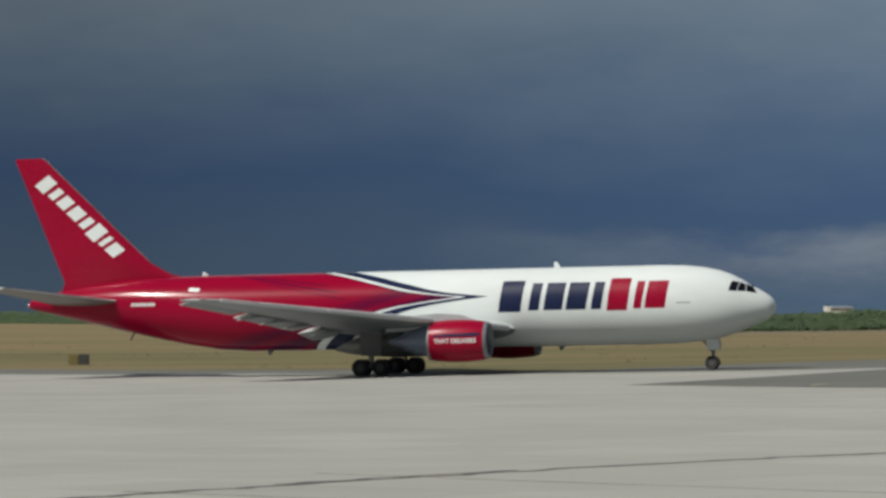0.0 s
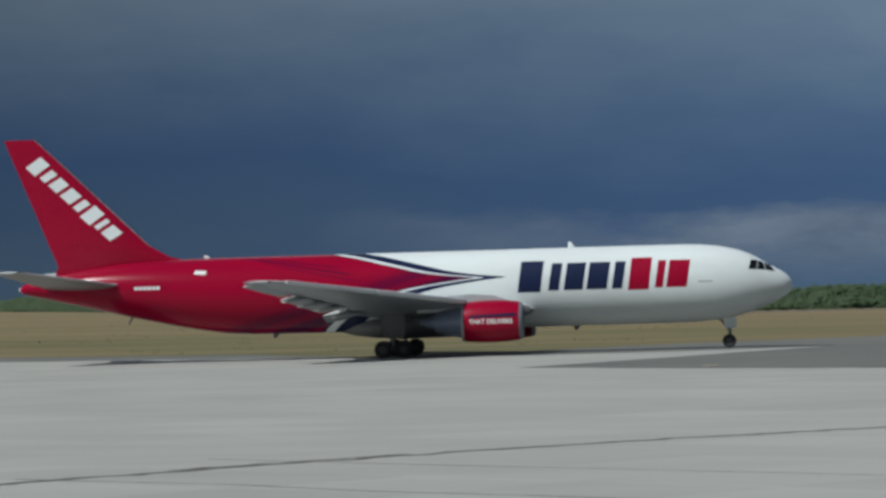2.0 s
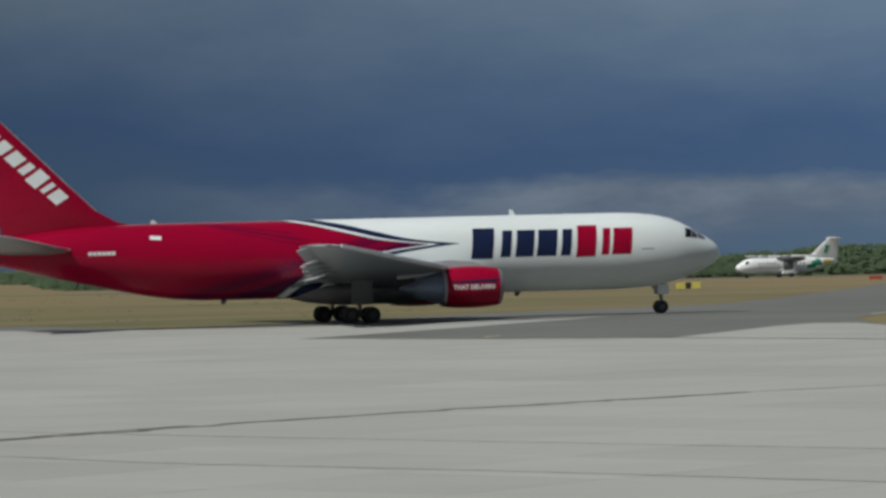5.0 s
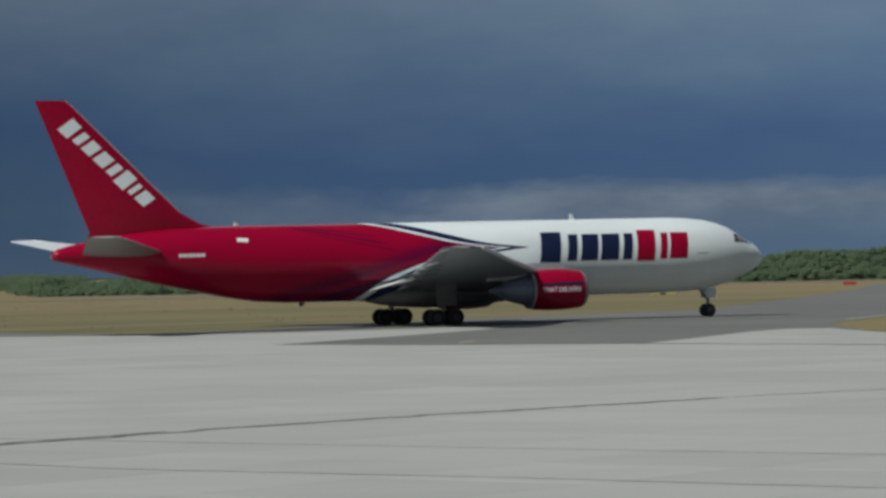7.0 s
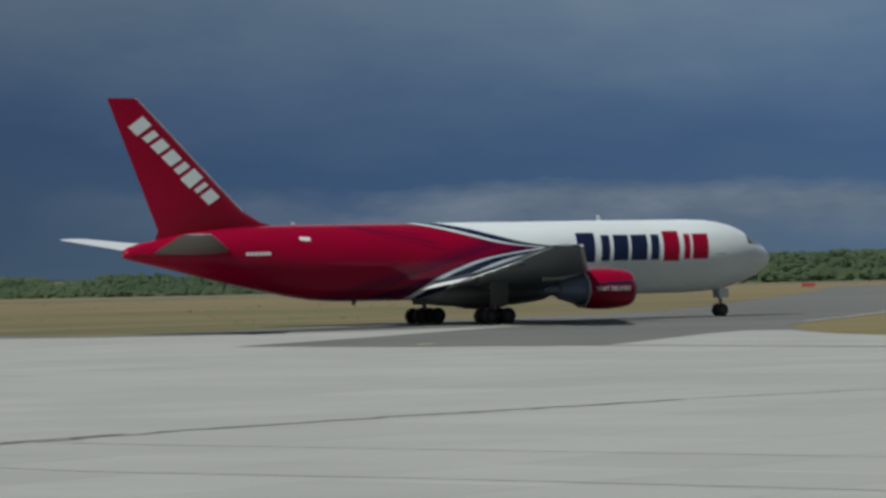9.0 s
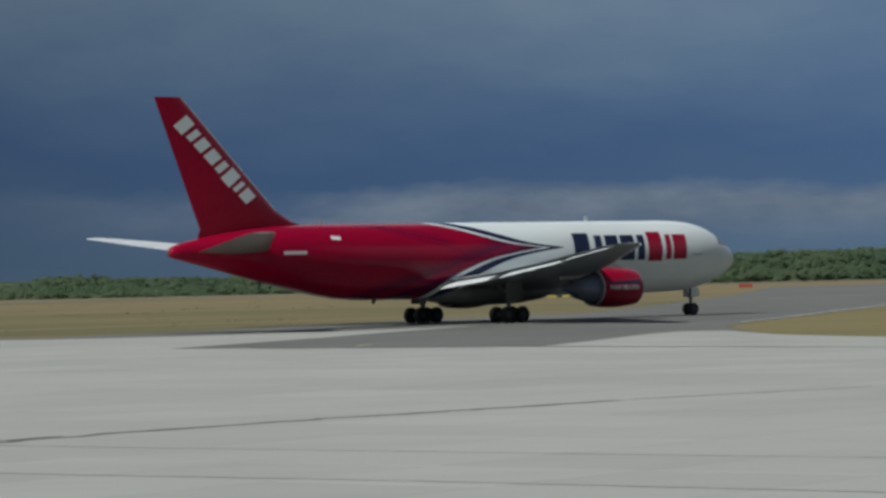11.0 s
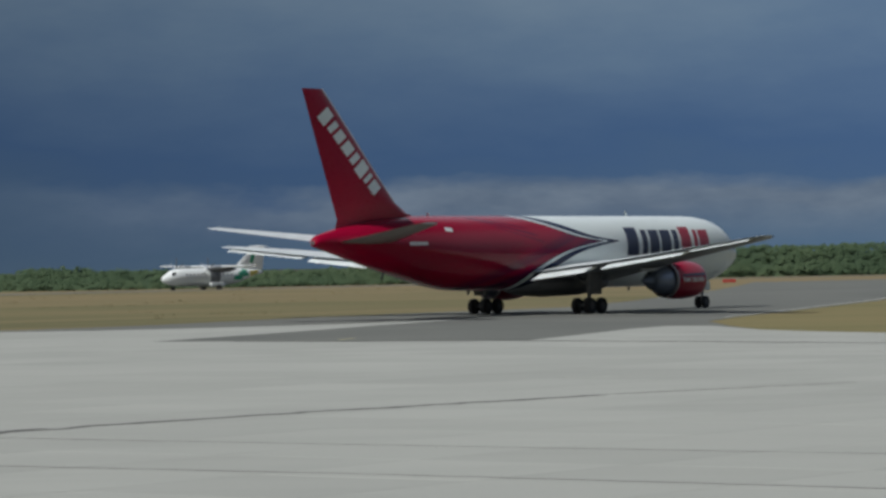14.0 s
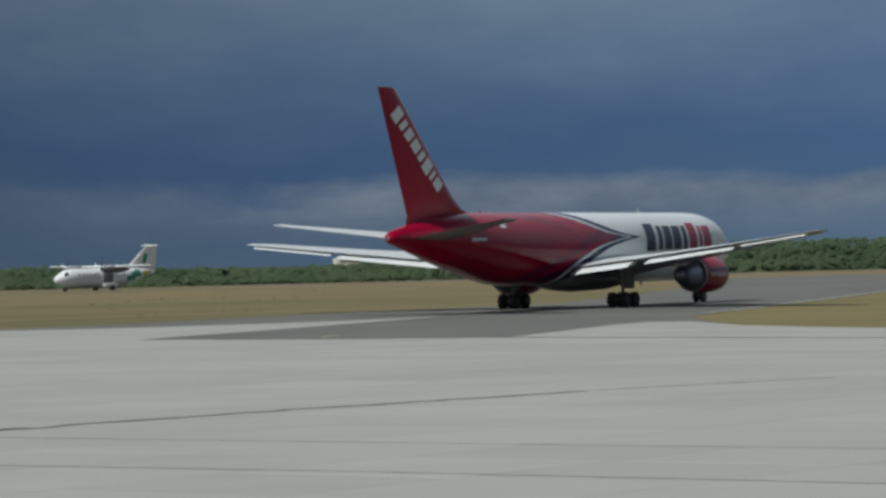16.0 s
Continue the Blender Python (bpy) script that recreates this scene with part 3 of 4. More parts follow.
def hull_point(x, z, side, off=0.0):
    """The hull's skin at that station and height, on the side -1 (right) or 1 (left)."""
    top, bottom, half = hull_at(x)
    c, r = (top + bottom) / 2, (top - bottom) / 2
    k = max(-1.0, min(1.0, (z - c) / r))
    y = half * math.sqrt(1 - k * k)
    nrm = Vector((0, y / max(half, 1e-3) ** 2, (z - c) / r ** 2))
    nrm = nrm.normalized() if nrm.length else Vector((0, 1, 0))
    return Vector((x, side * (y + nrm.y * off), z + nrm.z * off))


def patch(name, corners, side, material, parent, label="", off=0.014, nu=8, nv=8, place=None):
    """A thin painted or glazed panel that follows the skin between four corners (x, z)."""
    place = place or hull_point
    (ax, az), (bx, bz), (cx, cz), (dx, dz) = corners
    verts, faces = [], []
    for lay in (off, off * 0.3):
        for i in range(nu + 1):
            for j in range(nv + 1):
                f, g = i / nu, j / nv
                x = (ax * (1 - f) + bx * f) * (1 - g) + (dx * (1 - f) + cx * f) * g
                z = (az * (1 - f) + bz * f) * (1 - g) + (dz * (1 - f) + cz * f) * g
                verts.append(place(x, z, side, lay))
    k, size = nv + 1, (nu + 1) * (nv + 1)
    for i in range(nu):
        for j in range(nv):
            a = i * k + j
            faces.append((a, a + 1, a + k + 1, a + k))
    rim = [i * k for i in range(nu + 1)] + [nu * k + j for j in range(1, k)] + [i * k + nv for i in range(nu - 1, -1, -1)] + [j for j in range(nv - 1, 0, -1)]
    for a, b in zip(rim, rim[1:] + rim[:1]):
        faces.append((a, b, b + size, a + size))
    bm = bmesh.new()
    me = mesh_of(name, verts, faces, material)
    bm.from_mesh(me)
    bpy.data.meshes.remove(me)
    return part(name, from_bm(name, bm, material, True), parent, label)


def build_hull(parent):
    sides, verts, faces = 56, [], []
    xs = []
    for a, b in zip(HULL, HULL[1:]):
        k = max(1, int((a[0] - b[0]) / 0.7))
        xs += [a[0] + (b[0] - a[0]) * i / k for i in range(k)]
    xs.append(HULL[-1][0])
    for x in xs:
        top, bottom, half = hull_at(x)
        c, r = (top + bottom) / 2, (top - bottom) / 2
        for k in range(sides):
            w = 2 * math.pi * k / sides
            verts.append((x, half * math.sin(w), c + r * math.cos(w)))
    for i in range(len(xs) - 1):
        for k in range(sides):
            l = (k + 1) % sides
            faces.append((i * sides + k, (i + 1) * sides + k, (i + 1) * sides + l, i * sides + l))
    faces.append(tuple(range(sides)))
    faces.append(tuple(range((len(xs) - 1) * sides, len(xs) * sides))[::-1])
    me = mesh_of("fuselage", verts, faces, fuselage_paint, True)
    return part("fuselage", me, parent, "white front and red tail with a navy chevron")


FIN = [(-13.9, 6.9, 9.85, 0.02), (-15.9, 7.40, 8.05, 0.05), (-17.25, 8.15, 7.02, 0.10), (-19.30, 10.1, 5.75, 0.10), (-22.37, 13.1, 3.9, 0.10), (-25.0, 15.65, 2.3, 0.10), (-25.25, 15.83, 2.1, 0.09)]


def fin_point(x, z, side, off=0.0):
    for a, b in zip(FIN, FIN[1:]):
        if a[1] <= z <= b[1]:
            f = (z - a[1]) / (b[1] - a[1])
            le, chord, thick = (a[i] + (b[i] - a[i]) * f for i in (0, 2, 3))
            u = max(0.0, min(1.0, (le - x) / chord))
            half = 0
            for (p, q), (r, s) in zip(FOIL, FOIL[1:]):
                if r <= u <= p:
                    half = q + (s - q) * (p - u) / (p - r)
            return Vector((x, side * (half * chord * thick / 0.116 + off), z))
    return Vector((x, side * off, z))


def build_tail(parent):
    secs = [(-13.2, 0, 5.8, 10.9, 0.012), (-13.4, 0, 6.6, 10.5, 0.012)] + [(x, 0, z, c, t) for x, z, c, t in FIN]
    fin = part("tail_fin", foil_loft("tail_fin", secs, red_paint, True), parent, "tall swept red tail fin with white block marks")
    # rudder hinge line and leading edge
    bm = bmesh.new()
    for a, b in zip(FIN[2:], FIN[3:]):
        tube(bm, (a[0] + 0.01, 0, a[1]), (b[0] + 0.01, 0, b[1]), 0.05, sides=8)
    part("leading_edge", from_bm("leading_edge", bm, bare_metal, True), fin, "pale metal leading edge")
    for side in (-1, 1):
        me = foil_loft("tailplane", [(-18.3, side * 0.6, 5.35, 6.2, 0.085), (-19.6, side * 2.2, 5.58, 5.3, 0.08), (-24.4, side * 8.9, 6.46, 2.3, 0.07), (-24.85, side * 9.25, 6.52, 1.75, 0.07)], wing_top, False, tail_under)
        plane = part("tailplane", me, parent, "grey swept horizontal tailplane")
        bm = bmesh.new()
        pts = [(-19.6, side * 2.2, 5.58), (-24.4, side * 8.9, 6.46), (-24.85, side * 9.25, 6.52)]
        for a, b in zip(pts, pts[1:]):
            tube(bm, a, b, 0.06, sides=8)
        part("leading_edge", from_bm("leading_edge", bm, bare_metal, True), plane, "pale metal leading edge")
    # eight white marks in a row down the fin
    a, b = Vector((-24.95, 14.07)), Vector((-19.84, 9.3))
    d = (b - a).normalized()
    up = Vector((-d.y, d.x))
    start = a - d * 0.55 - up * 0.12
    full = ((b - a).length + 1.1)
    # along the row from 0 to 1: from, to, extra height
    for p, q, more in ((0.0, 0.11, 0.14), (0.15, 0.215, 0), (0.25, 0.35, 0), (0.385, 0.5, 0), (0.535, 0.6, 0), (0.635, 0.75, 0.14), (0.785, 0.83, 0), (0.865, 0.975, 0)):
        r, w = p + 0.035, q + 0.035
        h = 0.5 + more
        quad = [start + d * p * full - up * h, start + d * q * full - up * h, start + d * w * full + up * h, start + d * r * full + up * h]
        for side in (-1, 1):
            patch("fin_mark", quad, side, white_paint, fin, "white slanted block mark", 0.02, 4, 8, fin_point)
    part("tail_cone_exhaust", turned("tail_cone_exhaust", [(-26.55, 0.06), (-26.55, 0.13), (-26.35, 0.17), (-26.2, 0.15)], bare_metal, 20), parent, "pale metal exhaust at the tail cone",
         Matrix.Translation((0, 0, 5.37)))


def wing_section(y):
    """Leading edge x, z and chord of the wing at that distance from the centre line."""
    le = 9.6 - (y - 2.0) * 0.69
    te = -3.6 if y < 8 else -3.6 - (y - 8) * 0.272
    return le, 3.05 + (y - 2) * 0.1 + 0.0002 * (y - 2) ** 2, le - te


def build_wing(parent, side):
    secs = []
    for y in (1.0, 2.4, 5, 8, 12, 16, 20, 23.3, 23.9):
        le, z, chord = wing_section(y)
        if y == 23.9:
            le, chord = le - 0.5, chord - 0.9
        secs.append((le, side * y, z, chord, 0.115 - y * 0.0018))
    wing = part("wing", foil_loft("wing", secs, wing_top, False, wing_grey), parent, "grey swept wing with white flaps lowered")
    # slat along the leading edge
    bm = bmesh.new()
    bm.free()
    for y1, y2, r1, r2 in ((2.7, 7.2, 0.24, 0.2), (8.4, 15.9, 0.2, 0.16), (16.0, 23.2, 0.16, 0.11)):
        bm = bmesh.new()
        a, b = wing_section(y1), wing_section(y2)
        tube(bm, (a[0] - 0.02, side * y1, a[1]), (b[0] - 0.02, side * y2, b[1]), r1, r2, 12)
        part("slat", from_bm("slat", bm, slat_grey, True), wing, "pale grey leading-edge slat")
    for y1, y2, c1, c2 in ((2.7, 7.3, 1.9, 1.7), (8.7, 16.6, 1.5, 1.1)):
        pts = []
        for y, c in ((y1, c1), (y2, c2)):
            le, z, chord = wing_section(y)
            pts.append((le - chord + 0.75, side * y, z - 0.15, c, 0.13))
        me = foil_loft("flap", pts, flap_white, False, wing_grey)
        for v in me.vertices:  # the flap hangs down towards its trailing edge
            y = abs(v.co.y)
            f = (y - y1) / (y2 - y1)
            x0 = pts[0][0] + (pts[1][0] - pts[0][0]) * f
            v.co.z += (v.co.x - x0) * 0.25
        part("flap", me, wing, "white lowered wing flap")
    # aileron
    a, b = wing_section(17.2), wing_section(23.0)
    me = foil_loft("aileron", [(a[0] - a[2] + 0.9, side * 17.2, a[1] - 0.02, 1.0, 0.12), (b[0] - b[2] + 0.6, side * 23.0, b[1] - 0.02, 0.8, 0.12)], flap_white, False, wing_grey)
    for v in me.vertices:  # the aileron droops a little
        f = (abs(v.co.y) - 17.2) / 5.8
        v.co.z += (v.co.x - (a[0] - a[2] + 0.9) * (1 - f) - (b[0] - b[2] + 0.6) * f) * 0.27
    part("aileron", me, wing, "pale aileron")
    for y, size in ((5.4, 0.8), (10.2, 0.65), (13.0, 0.58), (15.8, 0.5)):
        le, z, chord = wing_section(y)
        te = le - chord
        prof = [(te + 2.4 * size, 0.02), (te + 1.6 * size, 0.18 * size), (te + 0.6 * size, 0.24 * size), (te - 0.2 * size, 0.17 * size), (te - 0.8 * size, 0.03)]
        me = turned("flap_track_fairing", prof, wing_grey, 14, caps=True)
        for v in me.vertices:
            f = max(0, te + 0.6 - v.co.x)
            v.co.z -= f * 0.16
        fairing = part("flap_track_fairing", me, wing, "grey flap track fairing", Matrix.Translation((0, side * y, z - 0.3)))
        tail = turned("fairing_tip", [(te - 0.35 * size, 0.15 * size), (te - 0.55 * size, 0.13 * size), (te - 0.85 * size, 0.08 * size), (te - 1.05 * size, 0.02)], flap_white, 12, caps=True)
        for v in tail.vertices:
            v.co.z -= max(0, te + 0.6 - v.co.x) * 0.16
        part("fairing_tip", tail, fairing, "white fairing tip")
    tip = wing_section(23.5)
    bm = bmesh.new()
    box(bm, tip[0] - 0.75, side * 23.88, tip[1], 0.35, 0.1, 0.08, 0.02)
    part("tip_light", from_bm("tip_light", bm, cockpit_glass), wing, "small tip light")
    return wing


def build_engine(parent, side):
    """A turbofan under its pylon."""
    base = new("engine")
    base.parent = parent
    base.matrix_basis = Matrix.Translation((5.9, side * 7.95, 2.33))
    tagged(base, "red turbofan nacelle with a navy band and metal lip")
    red = [(2.9, 1.265), (2.72, 1.30), (2.2, 1.36), (1.4, 1.41), (0.4, 1.41), (-0.5, 1.35), (-0.95, 1.27), (-0.96, 1.18), (-0.3, 1.16)]
    part("nacelle", turned("nacelle", red, red_paint, 48), base, "glossy red nacelle cowling")
    lip = [(2.89, 1.272), (3.02, 1.23), (3.12, 1.16), (3.14, 1.1), (3.08, 1.04), (2.8, 1.0), (2.0, 1.02), (1.4, 1.05)]
    part("intake_lip", turned("intake_lip", lip, wing_grey, 48), base, "grey intake lip")
    part("rear_rim", turned("rear_rim", [(-0.82, 1.3), (-0.86, 1.315), (-0.98, 1.285), (-0.98, 1.2), (-0.9, 1.19)], pylon_grey, 48), base, "pale rim at the rear of the cowling")
    bm = bmesh.new()
    tube(bm, (1.45, 0, 0), (1.5, 0, 0), 1.06, sides=40)
    tube(bm, (1.5, 0, 0), (2.05, 0, 0), 0.32, 0.02, 20)
    for k in range(24):
        w = 2 * math.pi * k / 24
        m = Matrix.Rotation(w, 4, "X") @ Matrix.Translation((1.58, 0, 0.65)) @ Matrix.Rotation(radians(38), 4, "Z")
        box(bm, 0, 0, 0, 0.03, 0.16, 0.72, 0, m)
    part("fan", from_bm("fan", bm, dark_metal, True), base, "dark fan blades")
    core = [(-0.5, 1.12), (-0.95, 1.08), (-1.6, 0.96), (-2.3, 0.78), (-2.75, 0.64), (-2.8, 0.58), (-2.6, 0.54)]
    part("core_nozzle", turned("core_nozzle", core, nozzle_navy, 40), base, "dark blue-grey exhaust nozzle")
    part("exhaust_plug", turned("exhaust_plug", [(-2.3, 0.56), (-2.8, 0.46), (-3.4, 0.28), (-3.8, 0.12), (-3.85, 0.02)], nozzle_navy, 30), base, "dark exhaust plug")

    def skin(x, z, s, off=0.0):
        r = 1.3
        for (p, q), (u, v) in zip(red, red[1:]):
            if u <= x <= p:
                r = q + (v - q) * (p - x) / (p - u)
        z = max(-r * 0.99, min(r * 0.99, z))
        y = math.sqrt(r * r - z * z)
        return Vector((x, s * y * (1 + off / r), z * (1 + off / r)))

    for s in (-1, 1):
        patch("navy_band", [(-0.6, 0.26), (2.7, 0.3), (2.7, 0.52), (-0.2, 0.42)], s, navy_paint, base, "navy band", 0.008, 10, 6, skin)
        text = bpy.data.curves.new("slogan", "FONT")
        text.body, text.size, text.align_x = "THAT DELIVERS", 0.41, "CENTER"
        text.offset = 0.012
        holder = bpy.data.objects.new("slogan", text)
        scene.collection.objects.link(holder)
        dg = bpy.context.evaluated_depsgraph_get()
        me = bpy.data.meshes.new_from_object(holder.evaluated_get(dg))
        bpy.data.objects.remove(holder)
        for v in me.vertices:
            v.co = skin(1.02 - s * v.co.x * 1.0, v.co.y - 0.14, s, 0.013)
        me.materials.clear()
        me.materials.append(white_paint)
        part("slogan", me, base, "white slogan lettering")
    # pylon
    rows = [(2.2, 1.36, 0.10, 0.04), (1.2, 1.72, 0.20, 0.1), (-0.4, 1.85, 0.24, 0.5), (-2.2, 1.72, 0.22, 0.7), (-4.0, 1.45, 0.10, 0.5)]
    verts, faces = [], []
    for x, top, w, drop in rows:
        verts += [(x, -w, top - drop - 0.3), (x, w, top - drop - 0.3), (x, w * 0.8, top), (x, -w * 0.8, top)]
    for i in range(len(rows) - 1):
        for j in range(4):
            faces.append((4 * i + j, 4 * i + (j + 1) % 4, 4 * i + 4 + (j + 1) % 4, 4 * i + 4 + j))
    faces += [(0, 1, 2, 3), (16, 17, 18, 19)]
    bm = bmesh.new()
    me = mesh_of("pylon", verts, faces, wing_grey)
    bm.from_mesh(me)
    part("pylon", from_bm("pylon", bm, pylon_grey, True), base, "pale pylon")
    return base


def wheel_mesh(name, radius, width):
    r, w = radius, width / 2
    return turned(name, [(-w * 0.7, r * 0.5), (-w * 0.95, r * 0.62), (-w, r * 0.82), (-w * 0.8, r * 0.95), (-w * 0.4, r), (w * 0.4, r), (w * 0.8, r * 0.95), (w, r * 0.82), (w * 0.95, r * 0.62), (w * 0.7, r * 0.5)],
                  rubber, 32, "y", caps=True)


def hub_mesh(radius, width):
    r, w = radius, width / 2
    bm = bmesh.new()
    tube(bm, (0, -w * 0.86, 0), (0, w * 0.86, 0), r * 0.46, sides=20)
    for k in range(7):
        a = 2 * math.pi * k / 7
        tube(bm, (r * 0.28 * math.cos(a), -w * 0.95, r * 0.28 * math.sin(a)), (r * 0.28 * math.cos(a), w * 0.95, r * 0.28 * math.sin(a)), r * 0.07, sides=8)
    return from_bm("rim", bm, hub_grey, True)


def build_gear(parent):
    """Main gear with four-wheel bogies and a twin-wheel nose gear. Gives the wheels with their centres and radii."""
    turning = []
    tyre, rim = wheel_mesh("wheel", 0.585, 0.44), hub_mesh(0.585, 0.44)
    for side in (-1, 1):
        leg = new("main_gear")
        leg.parent = parent
        leg.matrix_basis = Matrix.Translation((0, side * 4.65, 0))
        tagged(leg, "four-wheel main landing gear with grey strut")
        bm = bmesh.new()
        tube(bm, (0, 0, 0.62), (0, 0, 1.9), 0.13)
        tube(bm, (0, 0, 1.5), (0, 0, 3.3), 0.19)
        tube(bm, (0, 0, 2.1), (0, -side * 1.9, 3.0), 0.09)
        tube(bm, (0, 0, 1.7), (1.3, 0, 3.1), 0.08)
        tube(bm, (-0.25, 0, 1.1), (-0.12, 0, 1.7), 0.05)
        part("strut", from_bm("strut", bm, gear_grey, True), leg, "grey steel strut")
        bm = bmesh.new()
        box(bm, 0, 0, 0.62, 1.75, 0.2, 0.24, 0.05)
        for x in (-0.71, 0.71):
            tube(bm, (x, -0.75, 0.585), (x, 0.75, 0.585), 0.07)
        part("bogie_beam", from_bm("bogie_beam", bm, gear_grey, True), leg, "grey bogie beam")
        bm = bmesh.new()
        box(bm, 0.05, side * 0.55, 2.25, 1.5, 0.05, 1.7, 0.02)
        part("gear_door", from_bm("gear_door", bm, belly_grey), leg, "grey gear door")
        for x in (-0.71, 0.71):
            for y in (-0.57, 0.57):
                w = part("wheel", tyre, leg, "black tyre on a grey hub", Matrix.Translation((x, y, 0.585)))
                part("rim", rim, w, "grey wheel hub")
                turning.append((w, (x, y, 0.585), 0.585))
    leg = new("nose_gear")
    leg.parent = parent
    leg.matrix_basis = Matrix.Translation((22.76, 0, 0))
    tagged(leg, "twin-wheel nose landing gear")
    bm = bmesh.new()
    tube(bm, (0, 0, 0.47), (0.05, 0, 1.3), 0.09)
    tube(bm, (0.03, 0, 1.1), (0.1, 0, 2.4), 0.13)
    tube(bm, (0.05, 0, 1.2), (-0.9, 0, 2.3), 0.06)
    tube(bm, (0, -0.4, 0.47), (0, 0.4, 0.47), 0.05)
    tube(bm, (0.16, 0, 0.75), (0.12, 0, 1.35), 0.04)
    box(bm, 0.14, 0, 1.45, 0.12, 0.42, 0.16, 0.02)
    part("strut", from_bm("strut", bm, gear_grey, True), leg, "grey steel strut")
    for side in (-1, 1):
        bm = bmesh.new()
        box(bm, 0.1, side * 0.42, 1.72, 0.85, 0.03, 0.72, 0.01)
        part("gear_door", from_bm("gear_door", bm, white_paint), leg, "white nose gear door")
    tyre, rim = wheel_mesh("wheel", 0.47, 0.34), hub_mesh(0.47, 0.34)
    for y in (-0.3, 0.3):
        w = part("wheel", tyre, leg, "black tyre on a grey hub", Matrix.Translation((0, y, 0.47)))
        part("rim", rim, w, "grey wheel hub")
        turning.append((w, (0, y, 0.47), 0.47))
    return turning


def build_marks(hull):
    """Titles as plain slanted blocks, flag, registration bars, windows and panel lines."""
    low, high = 4.28, 6.12

    def mark(paint, x1, x2, x3, x4, z1=low, z2=high):
        """A plain four-sided shape: bottom from x1 to x2, top from x3 to x4."""
        label = "navy slanted block mark" if paint is navy_paint else "red slanted block mark"
        for side in (-1, 1):
            patch("title_mark", [(x1, z1), (x2, z1), (x4, z2), (x3, z2)], side, paint, hull, label, 0.012, 4, 10)

    for paint, x1, x2, more in ((navy_paint, 8.4, 9.95, 0.18), (navy_paint, 10.5, 11.22, 0), (navy_paint, 11.55, 12.85, 0), (navy_paint, 13.1, 14.5, 0), (navy_paint, 14.85, 15.55, 0),
                                (red_paint, 15.95, 17.35, 0.22), (red_paint, 17.78, 18.32, 0), (red_paint, 18.55, 19.95, 0)):
        mark(paint, x1, x2, x1 + 0.3, x2 + 0.3, low - more * 0.5, high + more)

    for side in (-1, 1):
        patch("flag_patch", [(-13.95, 6.1), (-13.15, 6.04), (-13.08, 6.3), (-13.88, 6.36)], side, white_paint, hull, "small white flag patch", 0.012, 4, 4)
        for k in range(6):
            x = -18.15 + k * 0.31
            patch("registration_bar", [(x, 5.12), (x + 0.26, 5.11), (x + 0.28, 5.34), (x + 0.02, 5.35)], side, wing_top, hull, "pale registration bar", 0.012, 2, 3)
        patch("service_panel", [(20.75, 4.58), (21.7, 4.58), (21.7, 4.63), (20.75, 4.63)], side, belly_grey, hull, "thin grey panel line", 0.01, 3, 2)
        # flight deck windows
        patch("side_window", [(24.2, 5.36), (24.72, 5.32), (24.86, 5.92), (24.38, 6.0)], side, cockpit_glass, hull, "dark flight deck window", 0.012, 4, 4)
        patch("side_window", [(24.77, 5.32), (25.32, 5.28), (25.24, 5.76), (24.91, 5.91)], side, cockpit_glass, hull, "dark flight deck window", 0.012, 4, 4)
        patch("windscreen", [(25.37, 5.27), (26.02, 5.14), (25.62, 5.72), (25.29, 5.75)], side, cockpit_glass, hull, "dark flight deck windscreen", 0.012, 5, 5)
    # outline of the freight door on the far side
    for x1, x2, z1, z2 in ((11.0, 14.4, 4.2, 4.24), (11.0, 14.4, 6.75, 6.79), (11.0, 11.04, 4.2, 6.79), (14.36, 14.4, 4.2, 6.79)):
        patch("door_outline", [(x1, z1), (x2, z1), (x2, z2), (x1, z2)], 1, belly_grey, hull, "freight door outline", 0.016, 6, 6)


def build_aircraft():
    plane = new("cargo_aircraft")
    tagged(plane, "large twin-engine cargo jet, white nose and red tail, taxiing", "aircraft")
    hull = build_hull(plane)
    build_marks(hull)
    build_tail(plane)
    for side in (-1, 1):
        build_wing(plane, side)
        build_engine(plane, side)
    # fairing where the wing passes under the hull
    verts, faces, sides = [], [], 24
    rows = [(7.6, 2.2, 1.2, 0.3), (6.4, 2.2, 2.1, 0.7), (4.5, 2.2, 2.4, 0.92), (0.5, 2.2, 2.5, 0.98), (-1.6, 2.2, 2.2, 0.86), (-3.0, 2.2, 1.3, 0.66), (-4.2, 2.25, 0.6, 0.4)]
    for x, zc, half, r in rows:
        for k in range(sides):
            w = 2 * math.pi * k / sides
            verts.append((x, half * math.sin(w), zc + r * math.cos(w)))
    for i in range(len(rows) - 1):
        for k in range(sides):
            l = (k + 1) % sides
            faces.append((i * sides + k, (i + 1) * sides + k, (i + 1) * sides + l, i * sides + l))
    faces += [tuple(range(sides)), tuple(range((len(rows) - 1) * sides, len(rows) * sides))[::-1]]
    part("belly_fairing", mesh_of("belly_fairing", verts, faces, belly_grey, True), plane, "dark grey fairing under the wing root")
    for x, z, h, flip in ((12.15, 7.18, 0.42, 1), (-13.2, 7.18, 0.25, 1), (12.4, 1.82, 0.3, -1), (-8.5, 1.84, 0.3, -1)):
        me = foil_loft("blade_antenna", [(x + 0.2, 0, z - flip * 0.05, 0.5, 0.12), (x - 0.05, 0, z + flip * h, 0.24, 0.12)], white_paint if flip > 0 else belly_grey, True)
        part("blade_antenna", me, plane, "small blade antenna")
    bm = bmesh.new()
    tube(bm, (-18.6, 0, 3.35), (-18.9, 0, 2.75), 0.09, 0.05, 10)
    part("drain_mast", from_bm("drain_mast", bm, dark_metal, True), plane, "small dark drain mast")
    return plane, build_gear(plane)


